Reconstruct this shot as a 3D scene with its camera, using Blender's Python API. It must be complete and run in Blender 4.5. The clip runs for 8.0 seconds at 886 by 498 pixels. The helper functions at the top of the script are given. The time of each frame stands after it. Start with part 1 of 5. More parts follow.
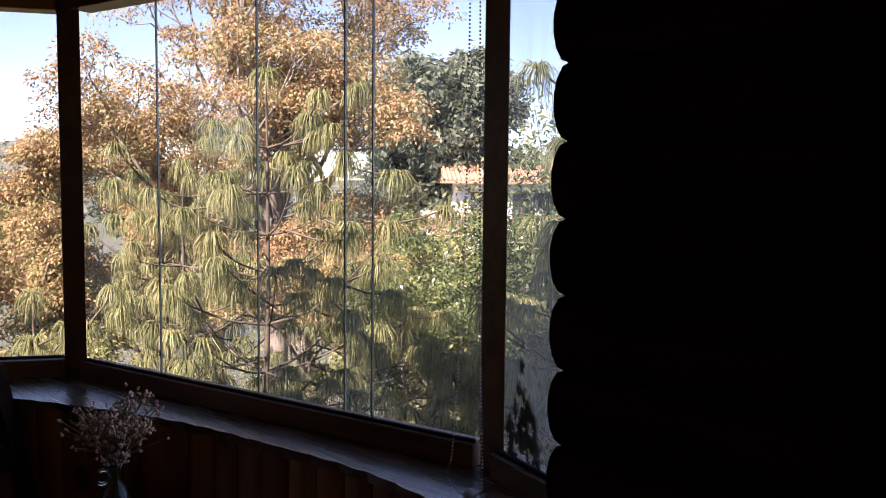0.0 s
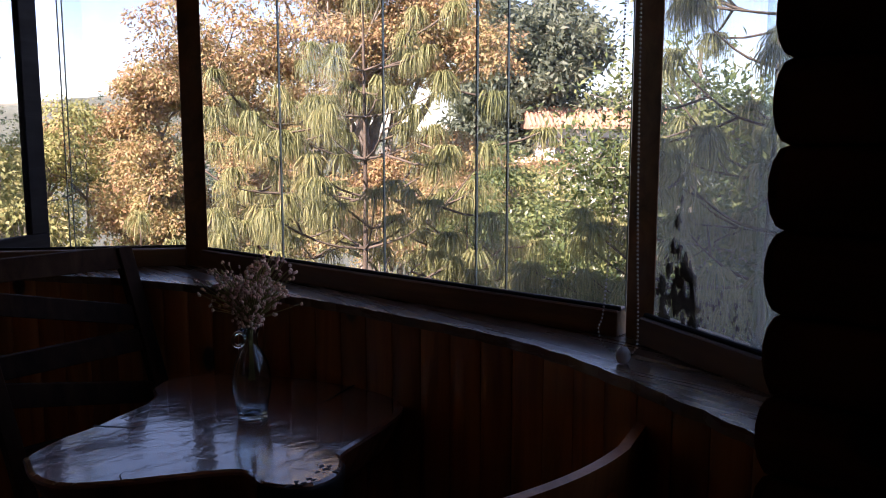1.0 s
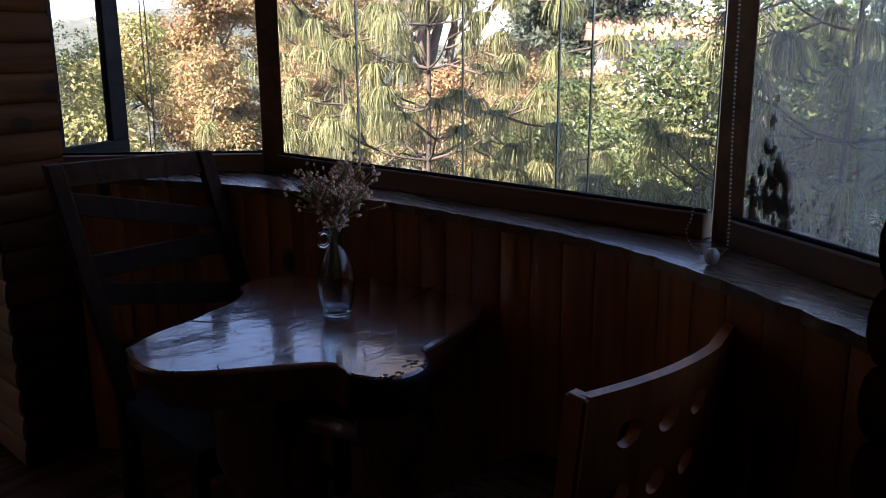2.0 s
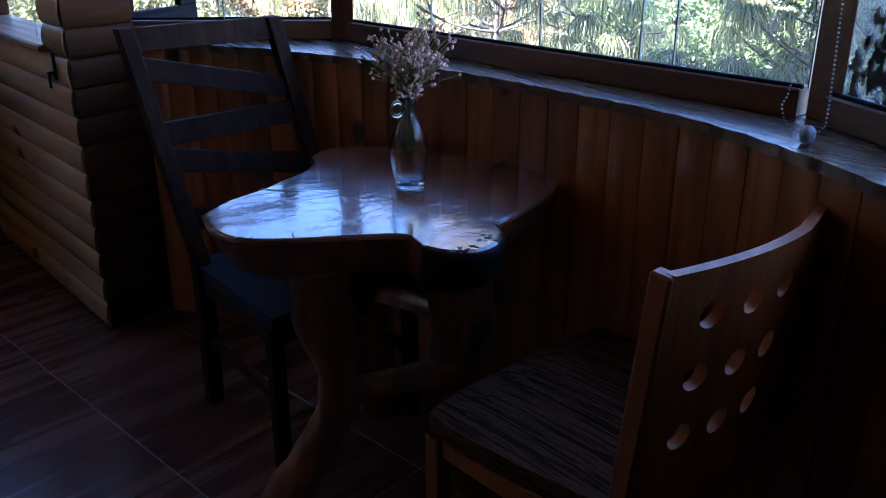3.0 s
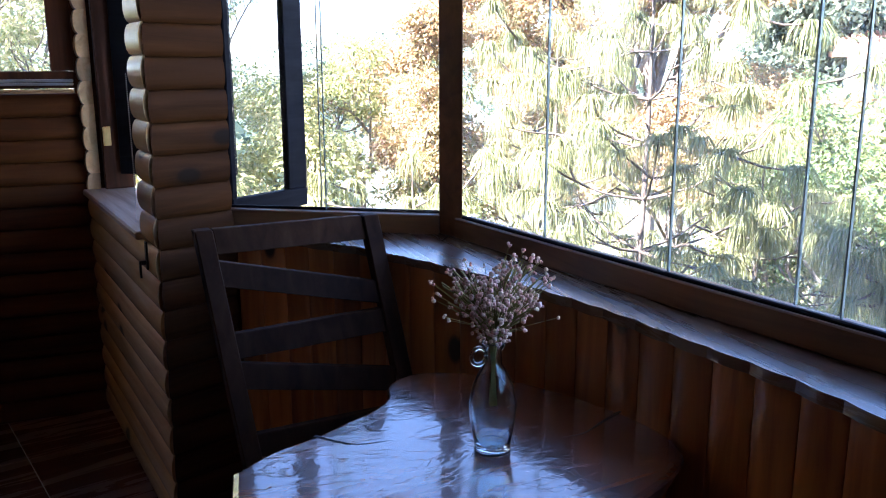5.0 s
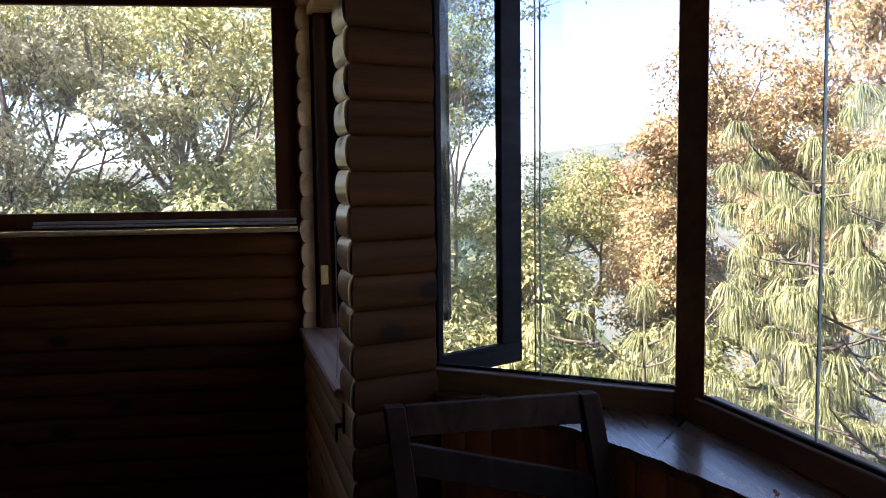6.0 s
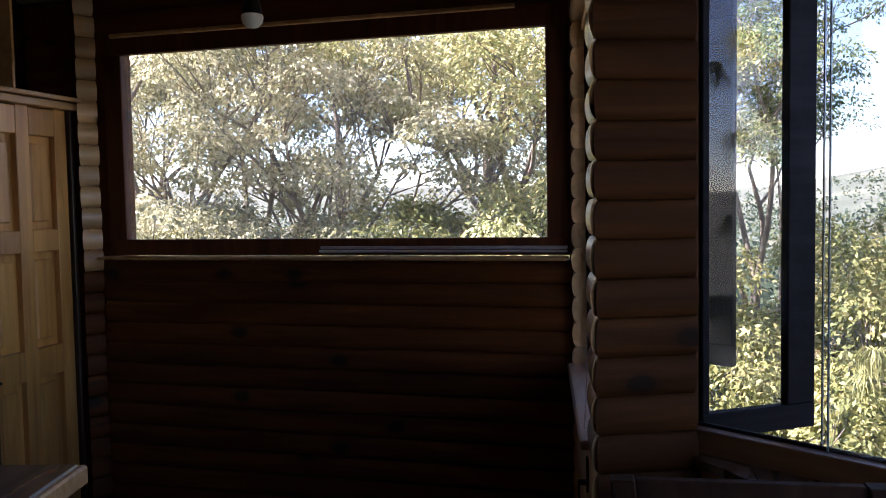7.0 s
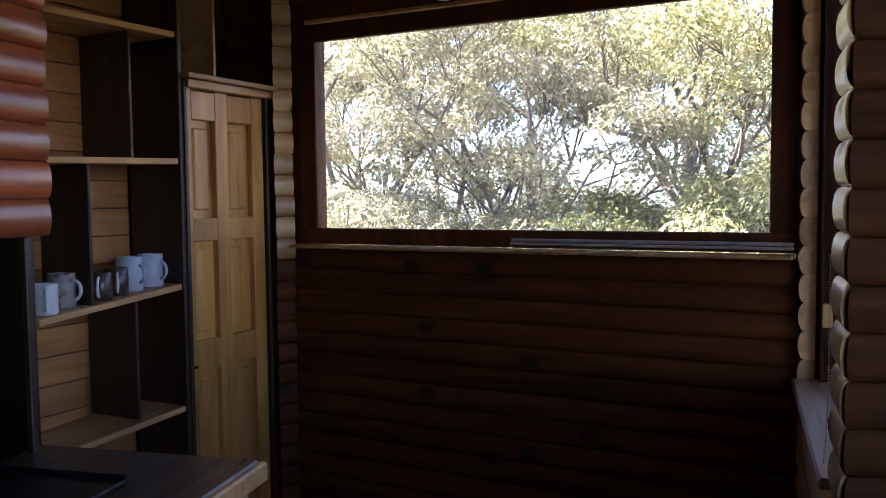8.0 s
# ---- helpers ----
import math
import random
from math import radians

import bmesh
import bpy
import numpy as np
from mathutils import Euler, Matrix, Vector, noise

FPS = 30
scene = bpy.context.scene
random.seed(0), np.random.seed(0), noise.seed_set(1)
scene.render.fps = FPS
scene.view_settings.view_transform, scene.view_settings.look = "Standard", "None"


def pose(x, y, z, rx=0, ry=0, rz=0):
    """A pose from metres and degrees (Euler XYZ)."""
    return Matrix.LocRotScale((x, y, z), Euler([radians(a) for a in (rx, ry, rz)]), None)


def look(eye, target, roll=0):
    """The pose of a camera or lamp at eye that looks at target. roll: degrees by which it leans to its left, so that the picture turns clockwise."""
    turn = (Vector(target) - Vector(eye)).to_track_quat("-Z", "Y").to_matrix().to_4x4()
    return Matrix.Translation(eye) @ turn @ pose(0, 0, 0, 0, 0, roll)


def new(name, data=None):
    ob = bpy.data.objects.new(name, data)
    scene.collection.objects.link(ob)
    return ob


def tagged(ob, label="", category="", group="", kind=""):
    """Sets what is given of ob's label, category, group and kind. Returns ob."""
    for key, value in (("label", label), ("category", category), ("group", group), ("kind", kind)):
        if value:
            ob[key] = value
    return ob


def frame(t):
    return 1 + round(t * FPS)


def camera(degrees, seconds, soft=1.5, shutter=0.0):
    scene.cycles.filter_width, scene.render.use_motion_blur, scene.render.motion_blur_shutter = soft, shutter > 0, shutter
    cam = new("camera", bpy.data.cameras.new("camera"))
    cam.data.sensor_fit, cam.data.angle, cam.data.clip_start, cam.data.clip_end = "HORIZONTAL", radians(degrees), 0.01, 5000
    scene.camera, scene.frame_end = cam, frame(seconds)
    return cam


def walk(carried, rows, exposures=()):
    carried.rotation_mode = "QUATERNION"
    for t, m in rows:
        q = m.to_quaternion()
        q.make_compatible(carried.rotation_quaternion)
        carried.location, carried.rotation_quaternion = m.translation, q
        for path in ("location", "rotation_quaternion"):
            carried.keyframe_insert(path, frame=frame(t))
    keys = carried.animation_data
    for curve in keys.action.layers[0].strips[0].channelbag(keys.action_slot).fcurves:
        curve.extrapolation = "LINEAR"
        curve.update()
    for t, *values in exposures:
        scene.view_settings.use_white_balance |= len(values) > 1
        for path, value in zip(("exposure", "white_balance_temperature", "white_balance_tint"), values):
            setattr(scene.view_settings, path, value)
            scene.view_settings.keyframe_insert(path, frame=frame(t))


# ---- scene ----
cam = camera(55.4, 8.0, soft=1.0)
PATH = [
    (0.0, pose(0.102, -0.210, 1.598, 85.586, -0.555, -46.674)),
    (0.5, pose(0.119, -0.142, 1.503, 84.614, -0.339, -43.467)),
    (1.0, pose(0.062, -0.067, 1.389, 82.228, -0.051, -41.236)),
    (1.5, pose(0.026, -0.063, 1.374, 78.423, 0.079, -39.842)),
    (2.8, pose(-0.002, 0.006, 1.337, 71.182, 0.033, -33.314)),
    (3.0, pose(-0.002, 0.006, 1.343, 68.192, 0.067, -33.283)),
    (3.5, pose(-0.000, 0.000, 1.367, 66.926, 0.057, -33.182)),
    (4.0, pose(0.015, 0.052, 1.398, 69.064, -0.061, -32.929)),
    (4.2, pose(0.055, 0.089, 1.413, 70.362, 0.314, -32.162)),
    (5.3, look((0.379, 0.407, 1.484), (0.996, 2.279, 1.145), -0.1)),
    (5.5, look((0.396, 0.482, 1.512), (0.927, 2.389, 1.23), -0.4)),
    (6.0, look((0.442, 0.621, 1.54), (0.68, 2.599, 1.371), -0.7)),
    (6.5, look((0.566, 0.76, 1.569), (0.386, 2.75, 1.469), -1.5)),
    (7.0, look((0.623, 0.842, 1.565), (0.11, 2.772, 1.45), -1.0)),
    (7.5, look((0.573, 0.95, 1.562), (-0.126, 2.82, 1.458), -0.5)),
    (8.0, look((0.523, 1.053, 1.554), (-0.403, 2.822, 1.427), -0.6)),
]
# the phone opens up over the dark table and closes again at the windows
EXPOSURES = [
    (0.0, 2.15, 7000, 37), (1.0, 2.25, 7000, 37), (1.7, 2.55, 6800, 35), (2.8, 3.4, 5250, 24), (3.0, 4.1, 5000, 25), (3.2, 5.5, 5700, 24),
    (3.5, 6.4, 6450, 27), (4.0, 6.55, 6500, 28), (4.2, 6.45, 6450, 28), (5.3, 3.6, 5550, 26), (5.7, 3.25, 5900, 28), (6.1, 2.85, 6300, 28),
    (6.6, 2.75, 6400, 31), (7.2, 3.0, 6250, 33), (8.0, 3.45, 6100, 33)]
walk(cam, PATH, EXPOSURES)

# ---- light ----
SUN_EL, SUN_AZ = radians(41), radians(260)     # over the roof from the west, clockwise from +y
world = bpy.data.worlds.new("sky")
scene.world = world
world.use_nodes = True
sky = world.node_tree.nodes.new("ShaderNodeTexSky")
sky.sky_type, sky.sun_disc = "NISHITA", False
sky.sun_elevation, sky.sun_rotation = SUN_EL, SUN_AZ
sky.altitude = 2000.0
sky.air_density, sky.dust_density, sky.ozone_density = 1.0, 0.05, 2.0
back = world.node_tree.nodes["Background"]
world.node_tree.links.new(sky.outputs[0], back.inputs[0])
back.inputs[1].default_value = 0.07
sun_dir = Vector((math.sin(SUN_AZ) * math.cos(SUN_EL), math.cos(SUN_AZ) * math.cos(SUN_EL), math.sin(SUN_EL)))
lamp_data = bpy.data.lights.new("sun", "SUN")
lamp_data.energy, lamp_data.angle, lamp_data.color = 5.0, radians(0.5), (1.0, 0.94, 0.86)
sun = new("sun", lamp_data)
sun.matrix_world = look(sun_dir * 60, (0, 0, 0))


# ---- materials ----
def material(name):
    m = bpy.data.materials.new(name)
    m.use_nodes = True
    nt = m.node_tree
    return m, nt, nt.nodes["Principled BSDF"]


def node(nt, kind, **values):
    n = nt.nodes.new("ShaderNode" + kind)
    for k, v in values.items():
        if k.startswith("i_"):
            n.inputs[k[2:].replace("_", " ")].default_value = v
        elif k == "operation":
            n.operation = v
        elif k == "data_type":
            n.data_type = v
        elif k == "blend_type":
            n.blend_type = v
        elif k == "feature":
            n.feature = v
    return n


def ramp(nt, fac, stops):
    r = nt.nodes.new("ShaderNodeValToRGB")
    e = r.color_ramp.elements
    while len(e) < len(stops):
        e.new(0.5)
    for el, (p, c) in zip(e, stops):
        el.position, el.color = p, (*c, 1) if len(c) == 3 else c
    nt.links.new(fac, r.inputs[0])
    return r.outputs[0]


def mix(nt, fac, a, b, blend="MIX"):
    n = nt.nodes.new("ShaderNodeMix")
    n.data_type, n.blend_type = "RGBA", blend
    for sock, v in ((n.inputs[0], fac), (n.inputs[6], a), (n.inputs[7], b)):
        if isinstance(v, (int, float)):
            sock.default_value = v
        elif isinstance(v, tuple):
            sock.default_value = (*v, 1)
        else:
            nt.links.new(v, sock)
    return n.outputs[2]


def bump(nt, bsdf, height, strength=0.3, distance=0.004):
    b = node(nt, "Bump", i_Strength=strength, i_Distance=distance)
    nt.links.new(height, b.inputs["Height"])
    nt.links.new(b.outputs[0], bsdf.inputs["Normal"])


def coords(nt, scale, shift=True):
    tc = node(nt, "TexCoord")
    mp = node(nt, "Mapping")
    mp.inputs["Scale"].default_value = scale
    if shift:
        oi = node(nt, "ObjectInfo")
        mu = node(nt, "Math", operation="MULTIPLY")
        mu.inputs[1].default_value = 37.0
        nt.links.new(oi.outputs["Random"], mu.inputs[0])
        cb = node(nt, "CombineXYZ")
        for k in range(3):
            nt.links.new(mu.outputs[0], cb.inputs[k])
        nt.links.new(cb.outputs[0], mp.inputs["Location"])
    nt.links.new(tc.outputs["Object"], mp.inputs["Vector"])
    return mp.outputs[0]


def noise_tex(nt, vec, scale, detail=4.0, rough=0.55, dist=0.0):
    n = node(nt, "TexNoise", i_Scale=scale, i_Detail=detail, i_Roughness=rough, i_Distortion=dist)
    nt.links.new(vec, n.inputs["Vector"])
    return n.outputs[0]


def wood(name, dark, mid, light, rough=0.4, knots=True, along=0, coat=0.25, dirt=0.0, spec=0.5):
    """Sawn and varnished timber; the grain runs along the local axis `along`."""
    m, nt, bs = material(name)
    sc = [22.0, 22.0, 22.0]
    sc[along] = 1.6
    v = coords(nt, tuple(sc))
    grain = noise_tex(nt, v, 1.0, 6, 0.62, 0.7)
    sc2 = [5.0, 5.0, 5.0]
    sc2[along] = 0.7
    broad = noise_tex(nt, coords(nt, tuple(sc2)), 1.0, 3, 0.5, 1.2)
    c = ramp(nt, grain, [(0.28, dark), (0.5, mid), (0.75, light)])
    c2 = ramp(nt, broad, [(0.3, (0.62, 0.56, 0.5)), (0.65, (1.12, 1.08, 1.05))])
    c = mix(nt, 0.75, c, c2, "MULTIPLY")
    oi = node(nt, "ObjectInfo")
    tone = ramp(nt, oi.outputs["Random"], [(0.0, (0.72, 0.68, 0.64)), (0.5, (1.0, 0.98, 0.95)), (1.0, (1.2, 1.16, 1.1))])
    c = mix(nt, 0.9, c, tone, "MULTIPLY")
    if knots:
        vo = node(nt, "TexVoronoi", i_Scale=0.30, i_Randomness=1.0)
        sk = [9.0, 9.0, 9.0]
        sk[along] = 5.5
        sp, cb = node(nt, "SeparateXYZ"), node(nt, "CombineXYZ")
        nt.links.new(coords(nt, tuple(sk)), sp.inputs[0])
        nt.links.new(sp.outputs[0], cb.inputs[0])
        nt.links.new(sp.outputs[2], cb.inputs[1])
        vo.voronoi_dimensions = "2D"
        nt.links.new(cb.outputs[0], vo.inputs["Vector"])
        k = ramp(nt, vo.outputs["Distance"], [(0.045, (1, 1, 1)), (0.058, (0.75, 0.75, 0.75)), (0.07, (0.25, 0.25, 0.25)), (0.11, (0, 0, 0))])
        c = mix(nt, k, c, (0.022, 0.011, 0.006))
    if dirt:
        d = noise_tex(nt, coords(nt, (7, 7, 7)), 1.0, 5, 0.6)
        f = ramp(nt, d, [(0.45, (0, 0, 0)), (0.7, (dirt, dirt, dirt))])
        c = mix(nt, f, c, (0.35, 0.33, 0.31))
    nt.links.new(c, bs.inputs["Base Color"])
    r = ramp(nt, grain, [(0.2, (rough + 0.15,) * 3), (0.8, (rough - 0.08,) * 3)])
    nt.links.new(r, bs.inputs["Roughness"])
    bs.inputs["Coat Weight"].default_value = coat
    bs.inputs["Coat Roughness"].default_value = 0.25
    bs.inputs["Specular IOR Level"].default_value = spec
    bump(nt, bs, grain, 0.25, 0.003)
    return m


def plain(name, color, rough=0.5, metal=0.0, vary=0.15, scale=18.0, bump_s=0.1):
    m, nt, bs = material(name)
    n = noise_tex(nt, coords(nt, (scale,) * 3), 1.0, 5, 0.6)
    a = tuple(x * (1 - vary) for x in color)
    b = tuple(min(1, x * (1 + vary)) for x in color)
    nt.links.new(ramp(nt, n, [(0.3, a), (0.7, b)]), bs.inputs["Base Color"])
    nt.links.new(ramp(nt, n, [(0.3, (rough + 0.08,) * 3), (0.7, (max(0.02, rough - 0.06),) * 3)]), bs.inputs["Roughness"])
    bs.inputs["Metallic"].default_value = metal
    bump(nt, bs, n, bump_s, 0.002)
    return m


def leaf_mat(name, stops, trans=0.45, rough=0.55):
    """Leaves: colour by each leaf, light shining through."""
    m, nt, bs = material(name)
    geo = node(nt, "NewGeometry")
    big = noise_tex(nt, coords(nt, (0.7, 0.7, 0.7), False), 1.0, 2, 0.5)
    ad = node(nt, "Math", operation="MULTIPLY_ADD")
    ad.inputs[1].default_value, ad.inputs[2].default_value = 0.55, 0.0
    nt.links.new(geo.outputs["Random Per Island"], ad.inputs[0])
    ad2 = node(nt, "Math", operation="MULTIPLY_ADD")
    ad2.inputs[1].default_value = 0.9
    nt.links.new(big, ad2.inputs[0])
    ad3 = node(nt, "Math", operation="ADD")
    ad3.inputs[1].default_value = -0.22
    nt.links.new(ad.outputs[0], ad2.inputs[2])
    nt.links.new(ad2.outputs[0], ad3.inputs[0])
    c = ramp(nt, ad3.outputs[0], stops)
    nt.links.new(c, bs.inputs["Base Color"])
    bs.inputs["Roughness"].default_value = rough
    bs.inputs["Specular IOR Level"].default_value = 0.35
    tr = node(nt, "BsdfTranslucent")
    nt.links.new(c, tr.inputs[0])
    mx = node(nt, "MixShader")
    mx.inputs[0].default_value = trans
    nt.links.new(bs.outputs[0], mx.inputs[1])
    nt.links.new(tr.outputs[0], mx.inputs[2])
    nt.links.new(mx.outputs[0], nt.nodes["Material Output"].inputs[0])
    return m


def glass_mat(name, dirt=0.05, streak=0.08, tint=(0.96, 0.98, 0.97)):
    """Thin window glass with dust and wipe streaks."""
    m, nt, bs = material(name)
    nt.nodes.remove(bs)
    tr = node(nt, "BsdfTransparent")
    tr.inputs[0].default_value = (*tint, 1)
    gl = node(nt, "BsdfGlossy")
    gl.inputs["Roughness"].default_value = 0.02
    lw = node(nt, "LayerWeight", i_Blend=0.5)
    fr = ramp(nt, lw.outputs["Facing"], [(0.0, (0.03,) * 3), (0.55, (0.038,) * 3), (0.8, (0.085,) * 3), (1.0, (0.6,) * 3)])
    mx = node(nt, "MixShader")
    nt.links.new(fr, mx.inputs[0])
    nt.links.new(tr.outputs[0], mx.inputs[1])
    nt.links.new(gl.outputs[0], mx.inputs[2])
    df = node(nt, "BsdfTranslucent")
    df.inputs[0].default_value = (0.75, 0.74, 0.7, 1)
    n1 = noise_tex(nt, coords(nt, (3, 3, 1.2)), 1.0, 5, 0.6)
    n2 = noise_tex(nt, coords(nt, (30, 30, 2.0)), 1.0, 4, 0.6)
    f1 = ramp(nt, n1, [(0.35, (dirt * 0.35,) * 3), (0.75, (dirt * 1.6,) * 3)])
    f2 = ramp(nt, n2, [(0.5, (0, 0, 0)), (0.8, (streak,) * 3)])
    sm = mix(nt, 1.0, f1, f2, "ADD")
    m2 = node(nt, "MixShader")
    nt.links.new(sm, m2.inputs[0])
    nt.links.new(mx.outputs[0], m2.inputs[1])
    nt.links.new(df.outputs[0], m2.inputs[2])
    nt.links.new(m2.outputs[0], nt.nodes["Material Output"].inputs[0])
    return m


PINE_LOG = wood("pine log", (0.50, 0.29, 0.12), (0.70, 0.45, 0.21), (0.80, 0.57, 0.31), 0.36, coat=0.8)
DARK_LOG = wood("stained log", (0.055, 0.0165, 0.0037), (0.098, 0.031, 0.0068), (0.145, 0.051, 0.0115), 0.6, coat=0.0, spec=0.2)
# pier logs: darker copy of the stained log, shade put into the colour
PIER_LOG = wood("shade-darkened stained log", (0.040, 0.014, 0.004), (0.075, 0.026, 0.0065), (0.115, 0.043, 0.011), 0.7, coat=0.0, spec=0.12)
RED_LOG = wood("red stained log", (0.22, 0.050, 0.020), (0.40, 0.098, 0.038), (0.50, 0.15, 0.058), 0.30, coat=0.5)
PLANK = wood("bench plank", (0.22, 0.070, 0.016), (0.41, 0.145, 0.034), (0.54, 0.215, 0.055), 0.36)
FRAME = wood("window frame wood", (0.11, 0.042, 0.012), (0.18, 0.074, 0.021), (0.25, 0.108, 0.034), 0.5, knots=False)
REVEAL = wood("dark red reveal board", (0.045, 0.014, 0.005), (0.085, 0.028, 0.010), (0.13, 0.046, 0.017), 0.5, knots=False, along=2, coat=0.0, spec=0.2)
# blue in the sash colours stands in for sky reflected on the wood
SASH = wood("sky-tinted dark sash wood", (0.004, 0.0038, 0.0062), (0.007, 0.0067, 0.0105), (0.013, 0.0125, 0.018), 0.6, knots=False, dirt=0.015, spec=0.1, coat=0.0)
SILL = wood("sill board", (0.08, 0.046, 0.027), (0.135, 0.083, 0.052), (0.20, 0.13, 0.088), 0.24, knots=False, along=1, coat=0.5)
BOARD = wood("light shelf board", (0.42, 0.225, 0.085), (0.58, 0.345, 0.145), (0.68, 0.44, 0.21), 0.5, knots=False, along=1)
DOORWOOD = wood("honey door wood", (0.42, 0.195, 0.048), (0.58, 0.295, 0.075), (0.68, 0.385, 0.11), 0.4, knots=False, along=2)
CEIL = wood("ceiling board", (0.26, 0.13, 0.055), (0.38, 0.20, 0.09), (0.46, 0.27, 0.13), 0.5, along=1)
BACKBOARD = wood("orange pine board", (0.36, 0.16, 0.05), (0.52, 0.25, 0.085), (0.62, 0.33, 0.13), 0.45, along=1)
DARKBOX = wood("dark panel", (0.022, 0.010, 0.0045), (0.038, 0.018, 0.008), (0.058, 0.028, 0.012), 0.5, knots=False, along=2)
EBONY = wood("dark chair wood", (0.020, 0.0072, 0.0034), (0.035, 0.0135, 0.0056), (0.053, 0.023, 0.0095), 0.65, knots=False, along=2, coat=0.0, spec=0.12)
CHERRY = wood("cherry chair wood", (0.34, 0.105, 0.026), (0.50, 0.175, 0.045), (0.60, 0.23, 0.064), 0.46, knots=False, along=2, coat=0.12)
TRUNKWOOD = wood("polished trunk", (0.05, 0.018, 0.007), (0.17, 0.066, 0.021), (0.33, 0.145, 0.048), 0.45, knots=True, along=2, coat=0.1)
DUSTY_SILL = wood("dusty sill board", (0.24, 0.17, 0.12), (0.36, 0.27, 0.20), (0.46, 0.37, 0.29), 0.45, knots=False, coat=0.1)
GLASS = glass_mat("window glass", 0.032, 0.026)
GLASS_DIRTY = glass_mat("dusty window glass", 0.07, 0.07, (0.86, 0.9, 0.9))
GLASS_EDGE = plain("glass edge", (0.18, 0.24, 0.24), 0.15)
OLD_PAINT = plain("peeling dark film", (0.075, 0.058, 0.040), 0.8, vary=0.5, scale=40)
BLACK = plain("black iron", (0.012, 0.012, 0.013), 0.4, 0.6)


# ---- mesh helpers ----
def to_mesh(bm, name, smooth=None):
    bmesh.ops.recalc_face_normals(bm, faces=bm.faces)
    me = bpy.data.meshes.new(name)
    bm.to_mesh(me)
    bm.free()
    if smooth is not None:
        for p in me.polygons:
            p.use_smooth = True
        me.set_sharp_from_angle(angle=radians(smooth))
    return me


def part(name, bm, mat, parent=None, label="", m=None, smooth=None):
    """Links a bmesh, or a mesh, as one object under a thing or a part."""
    me = bm if isinstance(bm, bpy.types.Mesh) else to_mesh(bm, name, smooth)
    if mat is not None and not me.materials:
        me.materials.append(mat)
    ob = new(name, me)
    ob.parent = parent
    if m is not None:
        ob.matrix_basis = m
    if label:
        tagged(ob, label)
    return ob


def thing(name, m, label, category, group="", kind=""):
    ob = new(name)
    ob.empty_display_size = 0.1
    ob.matrix_basis = m
    return tagged(ob, label, category, group, kind)


def box(bm, c, s, bevel=0.003, m=None):
    mm = Matrix.Translation(c) @ Matrix.Diagonal((*s, 1))
    if m is not None:
        mm = m @ mm
    vs = bmesh.ops.create_cube(bm, size=1.0, matrix=mm)["verts"]
    if bevel:
        es = list({e for v in vs for e in v.link_edges})
        bmesh.ops.bevel(bm, geom=es, offset=bevel, segments=1, affect="EDGES")
    return bm


def boxes(*items, bevel=0.003):
    bm = bmesh.new()
    for c, s in items:
        box(bm, c, s, bevel)
    return bm


def tube(bm, pts, radii, segs=8, squash=1.0, wob=0.0, seed=0):
    """A tapered tube along points."""
    pts = [Vector(p) for p in pts]
    rings, up = [], Vector((0.31, 0.2, 0.93)).normalized()
    for i, p in enumerate(pts):
        d = (pts[min(i + 1, len(pts) - 1)] - pts[max(i - 1, 0)]).normalized()
        a = d.cross(up)
        if a.length < 1e-3:
            a = d.cross(Vector((1, 0, 0)))
        a.normalize()
        b = d.cross(a)
        ring = []
        for k in range(segs):
            t = 2 * math.pi * k / segs
            r = radii[i] if isinstance(radii, (list, tuple)) else radii
            if wob:
                r *= 1 + wob * noise.noise(p * 9 + Vector((math.cos(t) * 1.4, math.sin(t) * 1.4, seed)))
            ring.append(bm.verts.new(p + a * math.cos(t) * r + b * math.sin(t) * r * squash))
        rings.append(ring)
    for r0, r1 in zip(rings, rings[1:]):
        for k in range(segs):
            bm.faces.new((r0[k], r0[(k + 1) % segs], r1[(k + 1) % segs], r1[k]))
    bm.faces.new(rings[0][::-1])
    bm.faces.new(rings[-1])
    return bm


def lathe(bm, prof, segs=24, squash=1.0, c=(0, 0, 0)):
    """Turns (radius, height) points round the z axis."""
    rings = [[bm.verts.new((c[0] + r * math.cos(2 * math.pi * k / segs), c[1] + squash * r * math.sin(2 * math.pi * k / segs), c[2] + z)) for k in range(segs)] for r, z in prof]
    for r0, r1 in zip(rings, rings[1:]):
        for k in range(segs):
            bm.faces.new((r0[k], r0[(k + 1) % segs], r1[(k + 1) % segs], r1[k]))
    return rings


def smooth_curve(ctrl, n):
    """n + 1 points, evenly spread, on a Catmull-Rom curve through the control points."""
    P = [Vector(p) for p in ctrl]
    P = [P[0] * 2 - P[1]] + P + [P[-1] * 2 - P[-2]]
    out = []
    for i in range(1, len(P) - 2):
        for k in range(24):
            t = k / 24
            a, b, c, d = P[i - 1:i + 3]
            out.append(0.5 * (2 * b + (c - a) * t + (2 * a - 5 * b + 4 * c - d) * t * t + (3 * b - a - 3 * c + d) * t ** 3))
    out.append(P[-2])
    L = [0.0]
    for a, b in zip(out, out[1:]):
        L.append(L[-1] + (b - a).length)
    res, j = [], 0
    for k in range(n + 1):
        s = L[-1] * k / n
        while j < len(L) - 2 and L[j + 1] < s:
            j += 1
        res.append(out[j].lerp(out[j + 1], (s - L[j]) / max(1e-9, L[j + 1] - L[j])))
    return res


LOG_H = 0.0905


